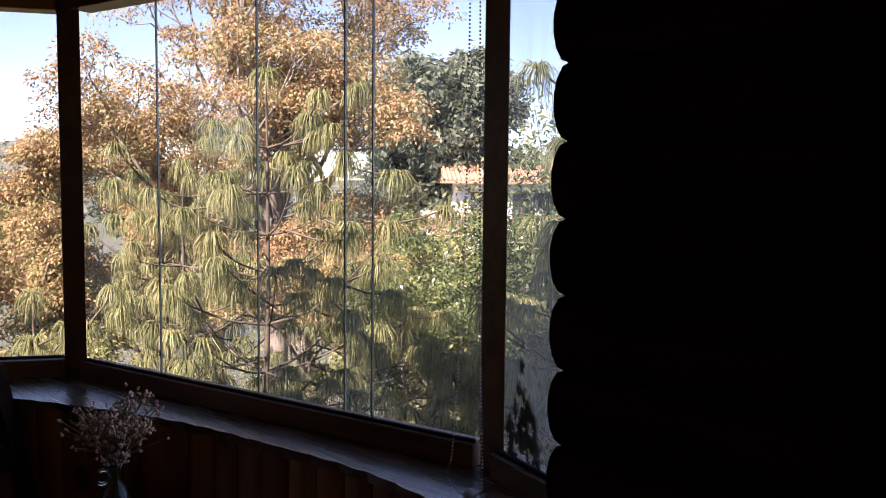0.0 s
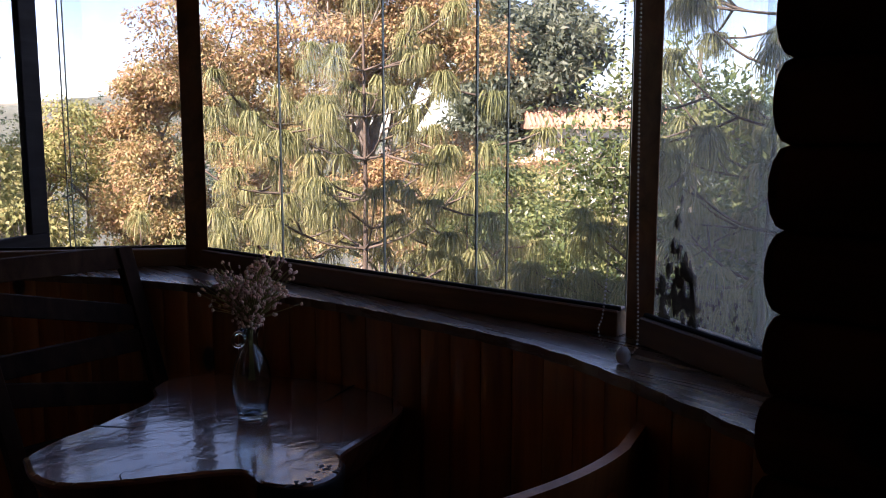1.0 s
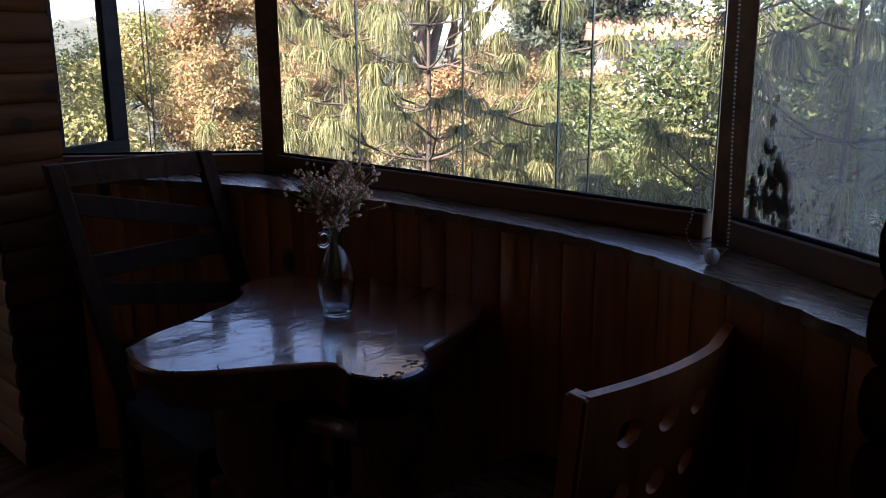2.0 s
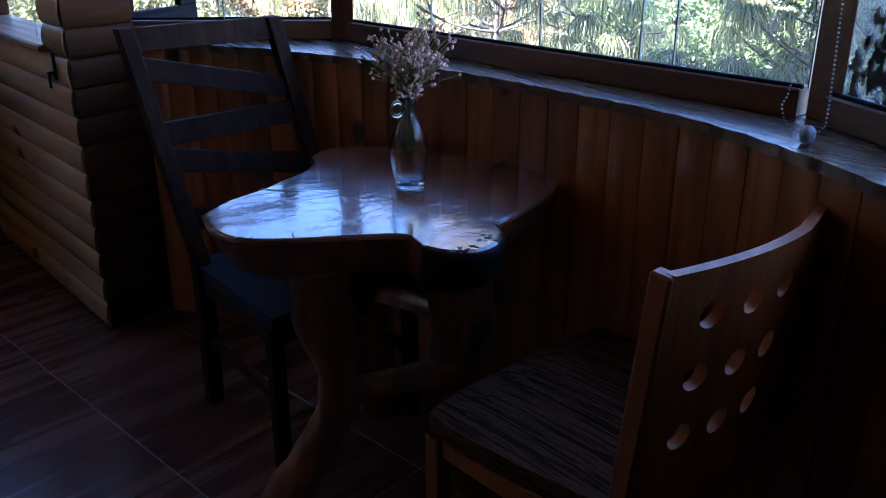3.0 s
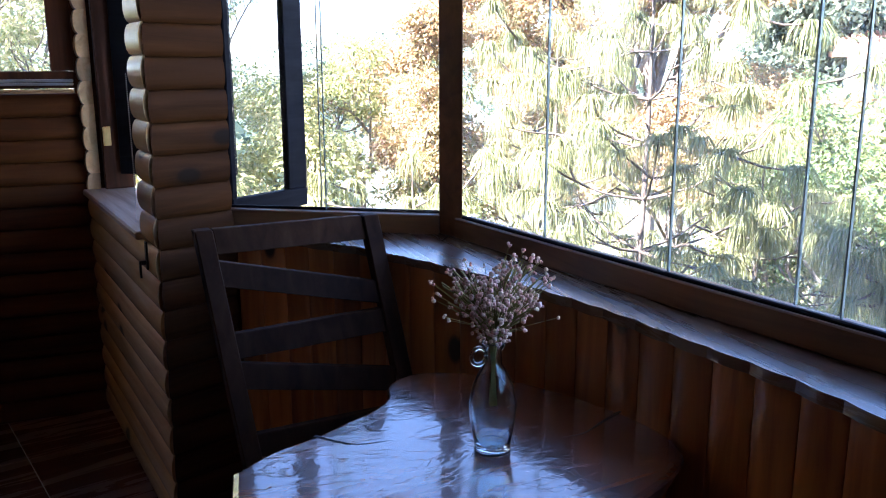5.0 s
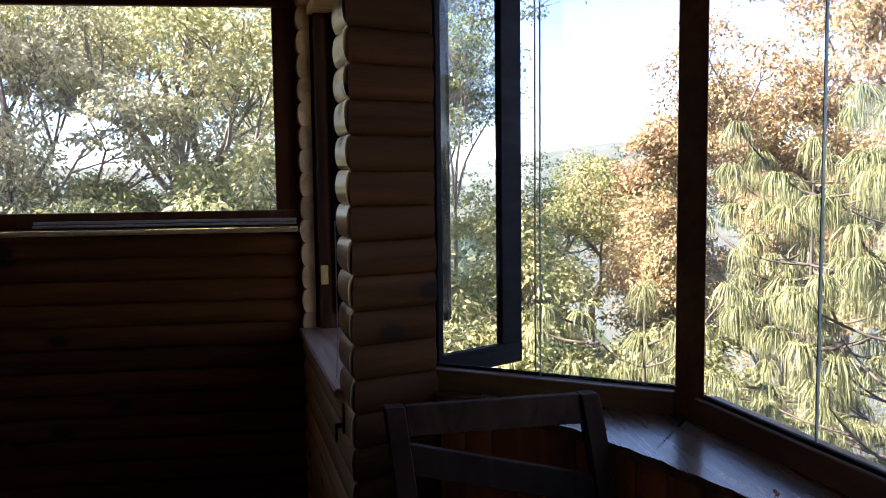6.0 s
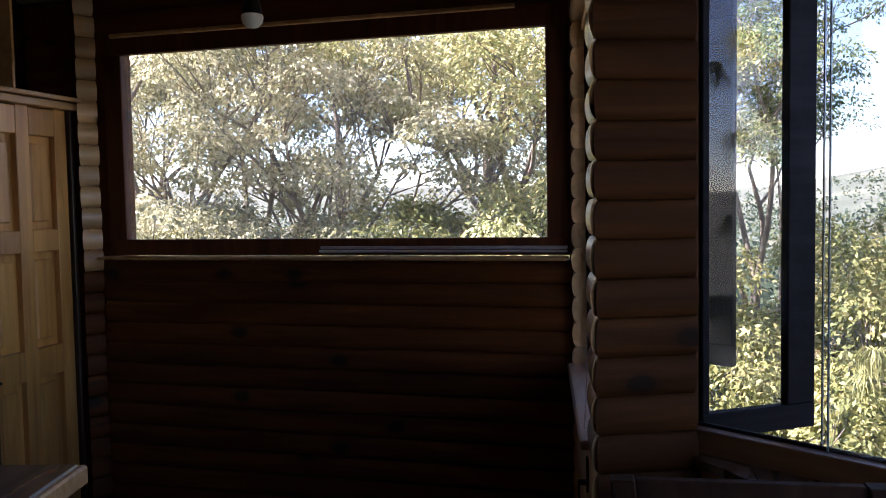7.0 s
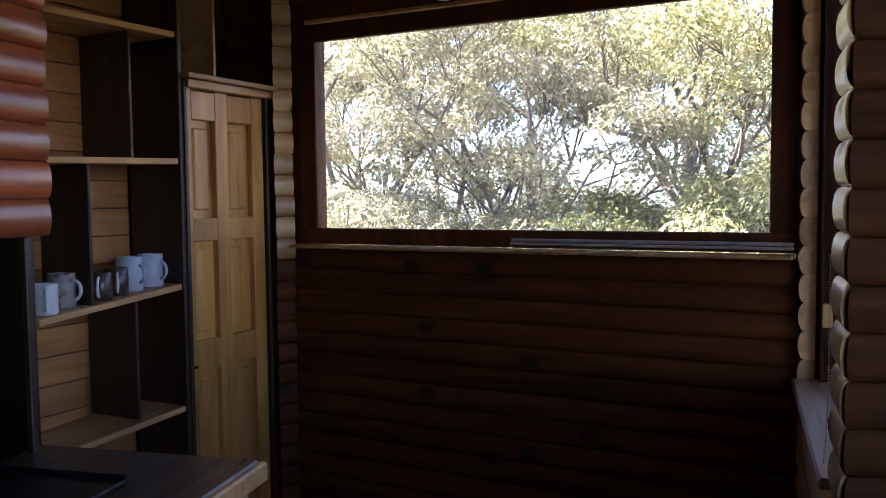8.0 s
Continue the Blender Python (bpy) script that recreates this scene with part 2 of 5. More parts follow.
def log_mesh(length, h=LOG_H, thick=0.03, bulge=0.022, mitre0=0.0, mitre1=0.0, seg=7):
    """One half-round log: along x, the round side towards +y, h high. mitre: how far an end runs on for each metre of depth."""
    bm = bmesh.new()
    prof = [(-thick, 0.0)]
    for k in range(seg + 1):
        a = math.pi * (0.06 + 0.88 * k / seg)
        prof.append((bulge * math.sin(a), h * (0.5 - 0.5 * math.cos(math.pi * k / seg))))
    prof.append((-thick, h))
    r0 = [bm.verts.new((0 - mitre0 * y, y, z)) for y, z in prof]
    r1 = [bm.verts.new((length + mitre1 * y, y, z)) for y, z in prof]
    n = len(prof)
    for k in range(n):
        bm.faces.new((r0[k], r0[(k + 1) % n], r1[(k + 1) % n], r1[k]))
    bm.faces.new(r0[::-1])
    bm.faces.new(r1)
    return to_mesh(bm, "log", 50)


def run(a, b, z=0.0):
    """The pose of a strip that runs from a to b in plan, its +y side to the left of the way."""
    d = math.degrees(math.atan2(b[1] - a[1], b[0] - a[0]))
    return pose(a[0], a[1], z, 0, 0, d)


def log_wall(parent, a, b, z0, z1, mat, mitre0=0.0, mitre1=0.0, jit=0.0, h=LOG_H):
    """Half-round logs stacked from z0 to z1, from a to b, round side to the left of the way."""
    L = math.hypot(b[0] - a[0], b[1] - a[1])
    me = log_mesh(L, h, 0.03, 0.021, mitre0, mitre1)
    me.materials.append(mat)
    n = int(round((z1 - z0) / h))
    for k in range(n):
        m = run(a, b, z0 + k * h)
        if jit:
            m = m @ pose(random.uniform(-jit, jit), random.uniform(-jit, jit) * 0.4, 0)
        part("log", me, None, parent, m=m)


def prism(bm, poly, z0, z1):
    lo = [bm.verts.new((x, y, z0)) for x, y in poly]
    hi = [bm.verts.new((x, y, z1)) for x, y in poly]
    n = len(poly)
    for k in range(n):
        bm.faces.new((lo[k], lo[(k + 1) % n], hi[(k + 1) % n], hi[k]))
    bm.faces.new(lo[::-1])
    bm.faces.new(hi)
    return bm


def slab_wall(a, b, z0, z1, t0=0.03, t1=0.16):
    """The wall's core, to the right of the way from a to b."""
    d = Vector((b[0] - a[0], b[1] - a[1])).normalized()
    n = Vector((d.y, -d.x))
    p = [Vector(a) + n * t0, Vector(b) + n * t0, Vector(b) + n * t1, Vector(a) + n * t1]
    return prism(bmesh.new(), [(q.x, q.y) for q in p], z0, z1)


def structure(name, label, category):
    return thing(name, Matrix(), label, category, kind="structure")


# ---- plan ----
B, A = (0.473, 2.796), (0.300, 3.99)            # near and far end of the side wall
WX0, WX1, WY = -1.72, 0.287, 3.99               # window wall
WZ0, WZ1, WGX0, WGX1 = 1.423, 2.215, -1.60, 0.19  # its glass
JAMB, P1a, P1b, P2a, P2b = (0.685, 2.925), (1.246, 2.564), (1.286, 2.491), (1.524, 1.014), (1.510, 0.935)
W3END = (1.385, 0.575)
CORNER = (0.925, 0.36)                            # log corner at the bay's other end
SILL_Z, GLASS_Z, HEAD_Z, CEIL_Z = 0.96, 1.02, 2.13, 2.46
RAIL_ARC = [(0.70, 2.86), (0.80, 2.735), (0.892, 2.598), (1.03, 2.385), (1.235, 1.868), (1.302, 1.50), (1.338, 1.20), (1.325, 0.985), (1.266, 0.74), (1.19, 0.50), (1.13, 0.36)]

# floor slab and ceiling
slab = tagged(part("floor", boxes(((-0.6, 0.9, -0.0755), (4.6, 7.0, 0.15)), bevel=0), plain("grout", (0.55, 0.50, 0.47), 0.8)), "dark reddish wood-look tiled floor", "floor", kind="structure")
tagged(part("foundation", boxes(((-0.63, 0.95, -2.7), (4.4, 6.7, 5.08)), bevel=0.02), plain("plinth render", (0.42, 0.38, 0.33), 0.9, vary=0.2, scale=4)), "plain rendered plinth under the cabin on the slope", "foundation", kind="structure")
bm = bmesh.new()
for k in range(30):
    box(bm, (-2.75 + 0.15 * k + 0.075, 0.95, CEIL_Z + 0.02), (0.146, 6.6, 0.03), 0.006)
box(bm, (-0.6, 0.95, CEIL_Z + 0.09), (4.6, 6.7, 0.08), 0)
ceiling = tagged(part("ceiling", bm, CEIL), "dark varnished tongue-and-groove timber ceiling", "ceiling", kind="structure")
# unseen gabled house roof, ridge east to west, with eaves; height shades the trees
RX0, RX1, RY0, RY1, EAVE, RIDGE = -4.55, 1.75, -2.4, 4.2, 2.60, 5.0
bm = bmesh.new()
ym = (RY0 + RY1) / 2
section = [(RY0, EAVE), (ym, RIDGE), (RY1, EAVE), (RY1, EAVE + 0.12), (ym, RIDGE + 0.13), (RY0, EAVE + 0.12)]
ends = [[bm.verts.new((x, y, z)) for y, z in section] for x in (RX0, RX1)]
for k in range(6):
    bm.faces.new((ends[0][k], ends[0][(k + 1) % 6], ends[1][(k + 1) % 6], ends[1][k]))
for end in ends:
    bm.faces.new((end[0], end[1], end[4], end[5]))
    bm.faces.new((end[1], end[2], end[3], end[4]))
roof = tagged(part("roof", bm, plain("roof tile", (0.32, 0.12, 0.06), 0.8)), "unseen terracotta gabled roof, its height set to shade the trees", "roof", kind="structure")
bm = bmesh.new()
for x in (RX0 + 0.25, RX1 - 0.45):
    lo_, hi_ = [[bm.verts.new((xx, y, z)) for y, z in ((RY0 + 0.1, EAVE), (RY1 - 0.1, EAVE), (ym, RIDGE - 0.06))] for xx in (x, x + 0.1)]
    bm.faces.new(lo_[::-1])
    bm.faces.new(hi_)
    for k in range(3):
        bm.faces.new((lo_[k], lo_[(k + 1) % 3], hi_[(k + 1) % 3], hi_[k]))
tagged(part("wall_gable", bm, DARK_LOG), "unseen dark timber gable ends, added to block the sun", "wall", kind="structure")

# side wall with a window, then the log pier's face towards the table
w_side = structure("wall_side", "varnished half-log wall with a window opening", "wall")
sd = (Vector(A) - Vector(B)).normalized()


def on_side(s, off=0.0):
    """A plan point s metres along the side wall, off metres into the room."""
    p = Vector(B) + sd * s + Vector((-sd.y, sd.x)) * off
    return (p.x, p.y)


part("core", slab_wall(on_side(0.16), A, 0, SILL_Z - 0.03), DARK_LOG, w_side)
log_wall(w_side, B, A, 0.02, 0.93, PINE_LOG, mitre0=0.8, jit=0.002)
log_wall(w_side, B, on_side(0.17), 0.93, 2.46, PINE_LOG, mitre0=0.8, jit=0.002)
part("core", slab_wall(on_side(0.05), on_side(0.16), 0, CEIL_Z, 0.03, 0.05), DARK_LOG, w_side)
log_wall(w_side, on_side(1.155), A, 0.93, 2.3, PINE_LOG, jit=0.002)
part("core", slab_wall(on_side(1.165), A, SILL_Z - 0.03, CEIL_Z), DARK_LOG, w_side)
log_wall(w_side, on_side(0.17), A, 2.2, CEIL_Z, PINE_LOG)
part("core", slab_wall(on_side(0.16), on_side(1.165), 2.19, CEIL_Z), DARK_LOG, w_side)

w_pier = structure("wall_pier", "stacked varnished half-log pier beside the bay, shade darkened into its colour", "wall")
FACE = (0.685, 2.885)
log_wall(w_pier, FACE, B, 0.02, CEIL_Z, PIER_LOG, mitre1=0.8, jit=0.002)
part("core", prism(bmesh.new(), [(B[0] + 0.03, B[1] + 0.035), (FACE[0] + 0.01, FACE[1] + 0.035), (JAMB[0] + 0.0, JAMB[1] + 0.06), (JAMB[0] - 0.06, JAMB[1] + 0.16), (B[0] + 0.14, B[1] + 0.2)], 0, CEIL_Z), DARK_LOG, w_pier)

# window wall
w_win = structure("wall_window", "dark stained half-log wall under a wide window", "wall")
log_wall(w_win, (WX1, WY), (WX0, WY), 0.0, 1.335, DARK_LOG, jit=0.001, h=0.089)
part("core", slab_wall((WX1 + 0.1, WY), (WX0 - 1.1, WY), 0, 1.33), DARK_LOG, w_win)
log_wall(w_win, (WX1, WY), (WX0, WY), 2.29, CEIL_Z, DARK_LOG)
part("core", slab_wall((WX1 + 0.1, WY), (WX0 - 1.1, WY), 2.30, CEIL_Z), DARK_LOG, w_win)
part("core", slab_wall((WX1 + 0.1, WY), (WGX1 + 0.08, WY), 1.33, 2.30), DARK_LOG, w_win)
part("core", slab_wall((WGX0 - 0.08, WY), (WX0 - 1.1, WY), 1.33, 2.30), DARK_LOG, w_win)


def window_frame(parent, a, b, z0, z1, w=0.06, d=0.07, mat=FRAME, bottom=None):
    """Four frame members between plan points a and b."""
    m = run(a, b)
    L = math.hypot(b[0] - a[0], b[1] - a[1])
    bw = bottom or w
    part("frame", boxes(((L / 2, 0, z0 + bw / 2), (L, d, bw))), mat, parent, m=m)
    part("frame", boxes(((L / 2, 0, z1 - w / 2), (L, d, w))), mat, parent, m=m)
    part("frame", boxes(((w / 2, 0, (z0 + bw + z1 - w) / 2), (w, d, z1 - z0 - w - bw - 0.002))), mat, parent, m=m)
    part("frame", boxes(((L - w / 2, 0, (z0 + bw + z1 - w) / 2), (w, d, z1 - z0 - w - bw - 0.002))), mat, parent, m=m)


def pane(parent, a, b, z0, z1, mat=GLASS, off=0.0, edge=True, name="pane"):
    """A frameless glass pane with ground edges."""
    m = run(a, b)
    L = math.hypot(b[0] - a[0], b[1] - a[1])
    p = part(name, boxes(((L / 2, off, (z0 + z1) / 2), (L - 0.002, 0.001, z1 - z0)), bevel=0), mat, parent, m=m)
    p.visible_shadow = False
    if edge:
        part("edge", boxes(((L - 0.0025, off, (z0 + z1) / 2), (0.003, 0.006, z1 - z0)), bevel=0), GLASS_EDGE, p)
    return p


win_a = structure("window_1", "wide fixed window in a dark timber frame", "window")
window_frame(win_a, (WX1 - 0.01, WY), (WX0 + 0.03, WY), 1.355, 2.285, 0.085, 0.032, REVEAL, 0.066)
pane(win_a, (WGX1 + 0.02, WY + 0.006), (WGX0 - 0.02, WY + 0.006), WZ0 - 0.01, WZ1 + 0.01, glass_mat("sunlit dusty glass", 0.04, 0.03), edge=False)
# pale wood paints in the bright line the window throws on the ledge
part("ledge", boxes(((-0.72, WY - 0.040, 1.345), (1.98, 0.085, 0.014)), bevel=0.004), BOARD, win_a, "thin ledge board, window highlight put into its pale colour")
part("track", boxes(((-0.22, WY - 0.03, 1.385), (0.98, 0.012, 0.012)), ((-0.22, WY - 0.045, 1.372), (0.98, 0.012, 0.010))), plain("aluminium track", (0.62, 0.61, 0.60), 0.35, 0.7), win_a)
part("rail", boxes(((-0.76, WY - 0.07, 2.268), (1.70, 0.02, 0.016))), BOARD, win_a)

# side window: sill, reveals, casement swung out
win_b = structure("window_2", "open casement window in the log side wall with a rough sill", "window")
mside = run(B, A)
part("sill", boxes(((0.66, -0.06, 0.945), (1.02, 0.20, 0.025)), bevel=0.006), DUSTY_SILL, win_b, m=mside)
part("jamb", boxes(((0.19, -0.10, 1.575), (0.04, 0.11, 1.23))), REVEAL, win_b, m=mside)
part("jamb", boxes(((1.135, -0.10, 1.575), (0.05, 0.11, 1.23)), ((1.125, -0.055, 1.575), (0.03, 0.03, 1.23))), REVEAL, win_b, m=mside)
part("head", boxes(((0.665, -0.09, 2.18), (0.98, 0.14, 0.03))), BOARD, win_b, m=mside)
part("hinge", boxes(((1.107, -0.06, 1.17), (0.004, 0.03, 0.075))), plain("brass", (0.7, 0.48, 0.2), 0.35, 1.0), win_b, m=mside)


def sash(parent, m, L, z0, z1, w=0.06, mat=SASH, glass=GLASS, ws=None, wh=None):
    """A glazed leaf hinged at its local origin; wh: the hinge stile's width."""
    ws = ws or w
    wh = wh or ws
    part("sash_rail", boxes(((L / 2, 0, z0 + w / 2), (L, 0.03, w))), mat, parent, m=m)
    part("sash_rail", boxes(((L / 2, 0, z1 - w / 2), (L, 0.03, w))), mat, parent, m=m)
    part("sash_stile", boxes(((wh / 2, 0, (z0 + z1) / 2), (wh, 0.028, z1 - z0 - 2 * w))), mat, parent, m=m)
    part("sash_stile", boxes(((L - ws / 2, 0, (z0 + z1) / 2), (ws, 0.028, z1 - z0 - 2 * w))), mat, parent, m=m)
    g = part("pane", boxes((((wh + L - ws) / 2, 0, (z0 + z1) / 2), (L - ws - wh, 0.001, z1 - z0 - 2 * w)), bevel=0), glass, parent, m=m)
    g.visible_shadow = False


sash(win_b, run((0.42, 3.90), (0.83, 3.65)), 0.48, 1.02, 2.19, 0.068, ws=0.085)

# bay: three windows on a curved plank breast
win_c = structure("window_3", "bay window with a casement swung open outward", "window")
w1d = (Vector(JAMB) - Vector(P1a)).normalized()
PANE1 = (0.95, 2.754)
pane(win_c, P1a, PANE1, GLASS_Z - 0.005, HEAD_Z, GLASS, edge=True)
pane(win_c, (1.0, 2.722), (0.935, 2.764), GLASS_Z - 0.005, HEAD_Z, GLASS, off=-0.012, edge=True)
sash(win_c, run((JAMB[0] + 0.012, JAMB[1] + 0.03), (0.975, 3.14)), 0.338, 0.975, HEAD_Z + 0.01, 0.062, ws=0.086, wh=0.022)

win_d = structure("window_4", "long bay window of overlapping frameless glass panes", "window")


def on_w2(y, off=0.0):
    t = (P1b[1] - y) / (P1b[1] - P2a[1])
    return (P1b[0] + (P2a[0] - P1b[0]) * t + off * 0.987, y + off * 0.16)


for y0, y1, off in [(2.49, 2.117, 0), (2.117, 1.706, 0.0), (1.706, 1.315, 0.0), (1.417, 1.012, 0.014)]:
    pane(win_d, on_w2(y0, off), on_w2(y1, off), GLASS_Z - 0.012, HEAD_Z, GLASS)
part("edge", boxes(((0, 0, (GLASS_Z + HEAD_Z) / 2), (0.004, 0.006, HEAD_Z - GLASS_Z)), bevel=0), GLASS_EDGE, win_d, m=run(on_w2(1.417, 0.014), P2a))

win_e = structure("window_5", "dirty bay window with peeling dark film at its foot", "window")
pane(win_e, P2b, W3END, GLASS_Z - 0.012, HEAD_Z, GLASS_DIRTY)
pane(win_e, (1.41, 0.648), (1.33, 0.42), GLASS_Z - 0.012, HEAD_Z, GLASS_DIRTY, off=-0.012)
w3d = (Vector(W3END) - Vector(P2b)).normalized()
W3FAR = (1.30, 0.33)
# flakes of old film on the glass
bm = bmesh.new()
rnd = random.Random(4)
for k in range(150):
    big = k < 60
    s = (rnd.uniform(0.015, 0.14) if big else rnd.uniform(0.04, 0.33))
    top = 0.16 * math.exp(-((s - 0.08) / 0.06) ** 2) + 0.10 * math.exp(-((s - 0.22) / 0.05) ** 2) + 0.01
    z = GLASS_Z + rnd.uniform(0, top) if rnd.random() < 0.92 else GLASS_Z + rnd.uniform(0, 0.26)
    r = rnd.uniform(0.004, 0.017) if big else rnd.uniform(0.001, 0.006)
    vs = []
    for j in range(14):
        a = 2 * math.pi * j / 14
        q = r * rnd.uniform(0.45, 1.25)
        vs.append(bm.verts.new((s + q * math.cos(a) * 0.8, 0.004, z + q * math.sin(a) * 1.5)))
    bm.faces.new(vs)
part("film", bm, OLD_PAINT, win_e, "torn dark window film", m=run(P2b, W3END))

for win, a, b in ((win_c, P1a, JAMB), (win_d, P1b, P2a), (win_e, P2b, W3FAR)):
    L = math.hypot(b[0] - a[0], b[1] - a[1])
    part("frame", boxes(((L / 2, 0.0, 0.988), (L, 0.06, 0.058))), FRAME, win, m=run(a, b))
    part("frame", boxes(((L / 2, 0.0, HEAD_Z + 0.055), (L, 0.08, 0.11))), FRAME, win, m=run(a, b))
    part("bead", boxes(((L / 2, -0.012, 1.0185), (L, 0.014, 0.012))), SASH, win, m=run(a, b))

for poly in (((1.238, 2.555), (1.272, 2.462), (1.283, 2.512), (1.265, 2.590)), ((1.514, 1.000), (1.495, 0.915), (1.528, 0.950), (1.545, 1.005))):
    post_bm = prism(bmesh.new(), poly, SILL_Z, CEIL_Z)
    bmesh.ops.bevel(post_bm, geom=post_bm.edges[:], offset=0.003, segments=1, affect="EDGES")
    tagged(part("post", post_bm, FRAME), "square brown timber post between bay windows", "post", "bay posts", "structure")

# sill board that fills from the curved breast to the glass
arc = smooth_curve([(x, y, 0) for x, y in RAIL_ARC], 29)
fine = smooth_curve([(x, y, 0) for x, y in RAIL_ARC], 29 * 6)
bm = bmesh.new()
inner = []
for k, p in enumerate(fine):
    d = (fine[min(k + 1, len(fine) - 1)] - fine[max(k - 1, 0)]).normalized()
    n = Vector((d.y, -d.x, 0))
    inner.append(p + n * (0.018 + 0.006 * abs(math.sin(math.pi * k / 6)) + 0.004 * noise.noise(p * 14)))
outer = [(JAMB[0] - 0.05, JAMB[1] + 0.0), (JAMB[0] + 0.03, JAMB[1] + 0.06), (P1a[0] + 0.04, P1a[1] + 0.06), (P1b[0] + 0.06, P1b[1] + 0.02), (P2a[0] + 0.06, P2a[1]), (P2b[0] + 0.06, P2b[1] - 0.02), (W3FAR[0] + 0.05, W3FAR[1] - 0.02)]
oc = smooth_curve([(x, y, 0) for x, y in outer], len(fine) - 1)
lo = [[bm.verts.new((q.x, q.y, z)) for q in (inner if w == 0 else oc)] for z in (0.938, SILL_Z) for w in (0, 1)]
for k in range(len(fine) - 1):
    i0, o0, i1, o1 = lo
    bm.faces.new((i1[k], i1[k + 1], o1[k + 1], o1[k]))
    bm.faces.new((i0[k], o0[k], o0[k + 1], i0[k + 1]))
    bm.faces.new((i0[k], i0[k + 1], i1[k + 1], i1[k]))
    bm.faces.new((o0[k], o1[k], o1[k + 1], o0[k + 1]))
tagged(part("bay_sill", bm, SILL), "wide worn wooden bay sill with a wavy edge", "window sill", kind="structure")

w_bay = structure("wall_bay", "curved breast wall of upright half-log planks", "wall")
me = log_mesh(0.94, 0.0915, 0.02, 0.0068, seg=6)
me.materials.append(PLANK)
for p, q in zip(arc, arc[1:]):
    ang = math.degrees(math.atan2(q.y - p.y, q.x - p.x))
    # local x up, local y into the room, local z along the wall
    m = Matrix.Translation(p) @ Matrix.Rotation(radians(ang), 4, "Z") @ Matrix(((0, 0, 1, 0), (0, -1, 0, 0), (1, 0, 0, 0), (0, 0, 0, 1)))
    k = (q - p).length / 0.0915
    m = m @ Matrix.Diagonal((1 - 0.004 * random.random(), 1, k * 0.975, 1))
    part("plank", me, None, w_bay, m=m)
bm = bmesh.new()
backs = [p + Vector((-(q - p).y, (q - p).x, 0)).normalized() * 0.02 for p, q in zip(arc, arc[1:] + [arc[-1] * 2 - arc[-2]])]
for p, q in zip(backs, backs[1:]):
    n = Vector((-(q - p).y, (q - p).x, 0)).normalized() * 0.1
    prism(bm, [(p.x, p.y), (q.x, q.y), (q.x + n.x, q.y + n.y), (p.x + n.x, p.y + n.y)], 0, 0.937)
part("core", bm, DARK_LOG, w_bay)
# outer skin below the bay windows, and above their heads
for a, b in ((JAMB, P1a), (P1a, P2a), (P2a, W3FAR)):
    part("core", slab_wall(b, a, 0, 0.93, -0.02, 0.06), DARK_LOG, w_bay)
    part("core", slab_wall(b, a, HEAD_Z + 0.11, CEIL_Z, -0.02, 0.06), DARK_LOG, w_bay)

# log corner at the near end of the bay, and the wall that runs back from it
w_near = structure("wall_near", "dark stacked half-log wall and corner", "wall")
NEAR_END = (1.22, -2.0)
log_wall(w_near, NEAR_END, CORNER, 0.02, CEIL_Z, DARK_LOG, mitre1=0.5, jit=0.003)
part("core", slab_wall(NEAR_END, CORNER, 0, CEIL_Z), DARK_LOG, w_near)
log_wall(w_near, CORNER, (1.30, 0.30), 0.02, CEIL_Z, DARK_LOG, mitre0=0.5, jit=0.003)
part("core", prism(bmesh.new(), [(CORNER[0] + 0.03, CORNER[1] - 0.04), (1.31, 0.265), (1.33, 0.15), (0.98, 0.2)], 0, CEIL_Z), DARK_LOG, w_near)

# walls that close the room behind the camera
w_south = structure("wall_south", "plain dark timber wall", "wall")
part("core", boxes(((-0.75, -2.05, CEIL_Z / 2), (4.1, 0.12, CEIL_Z)), bevel=0), DARK_LOG, w_south)
w_west = structure("wall_west", "dark half-log wall", "wall")
part("core", boxes(((-2.75, 0.98, CEIL_Z / 2), (0.12, 6.0, CEIL_Z)), bevel=0), DARK_LOG, w_west)

# ---- the table, chairs and what stands on them ----
TOP_POLISH, nt, bs = material("polished slab")
v = coords(nt, (2.2, 9, 6), False)
g = noise_tex(nt, v, 1.0, 6, 0.6, 1.6)
c = ramp(nt, g, [(0.28, (0.055, 0.014, 0.005)), (0.5, (0.155, 0.044, 0.014)), (0.72, (0.28, 0.092, 0.030))])
nt.links.new(c, bs.inputs["Base Color"])
bs.inputs["Roughness"].default_value = 0.25
bs.inputs["Coat Weight"].default_value = 1.0
bs.inputs["Coat Roughness"].default_value = 0.055
bs.inputs["Coat IOR"].default_value = 1.75
wr = noise_tex(nt, coords(nt, (5, 14, 5), False), 1.0, 4, 0.55, 2.0)
bb = node(nt, "Bump", i_Strength=0.15, i_Distance=0.006)
lines = noise_tex(nt, coords(nt, (4, 9, 4), False), 1.0, 5, 0.62, 1.2)
checks = ramp(nt, lines, [(0.485, (1, 1, 1)), (0.5, (0, 0, 0)), (0.515, (1, 1, 1))])
b0 = node(nt, "Bump", i_Strength=0.10, i_Distance=0.002)
nt.links.new(checks, b0.inputs["Height"])
nt.links.new(b0.outputs[0], bb.inputs["Normal"])
nt.links.new(wr, bb.inputs["Height"])
nt.links.new(bb.outputs[0], bs.inputs["Normal"])
nt.links.new(bb.outputs[0], bs.inputs["Coat Normal"])
BARK = wood("slab edge", (0.05, 0.014, 0.006), (0.14, 0.044, 0.016), (0.24, 0.085, 0.031), 0.5, knots=False, along=2, coat=0.1)
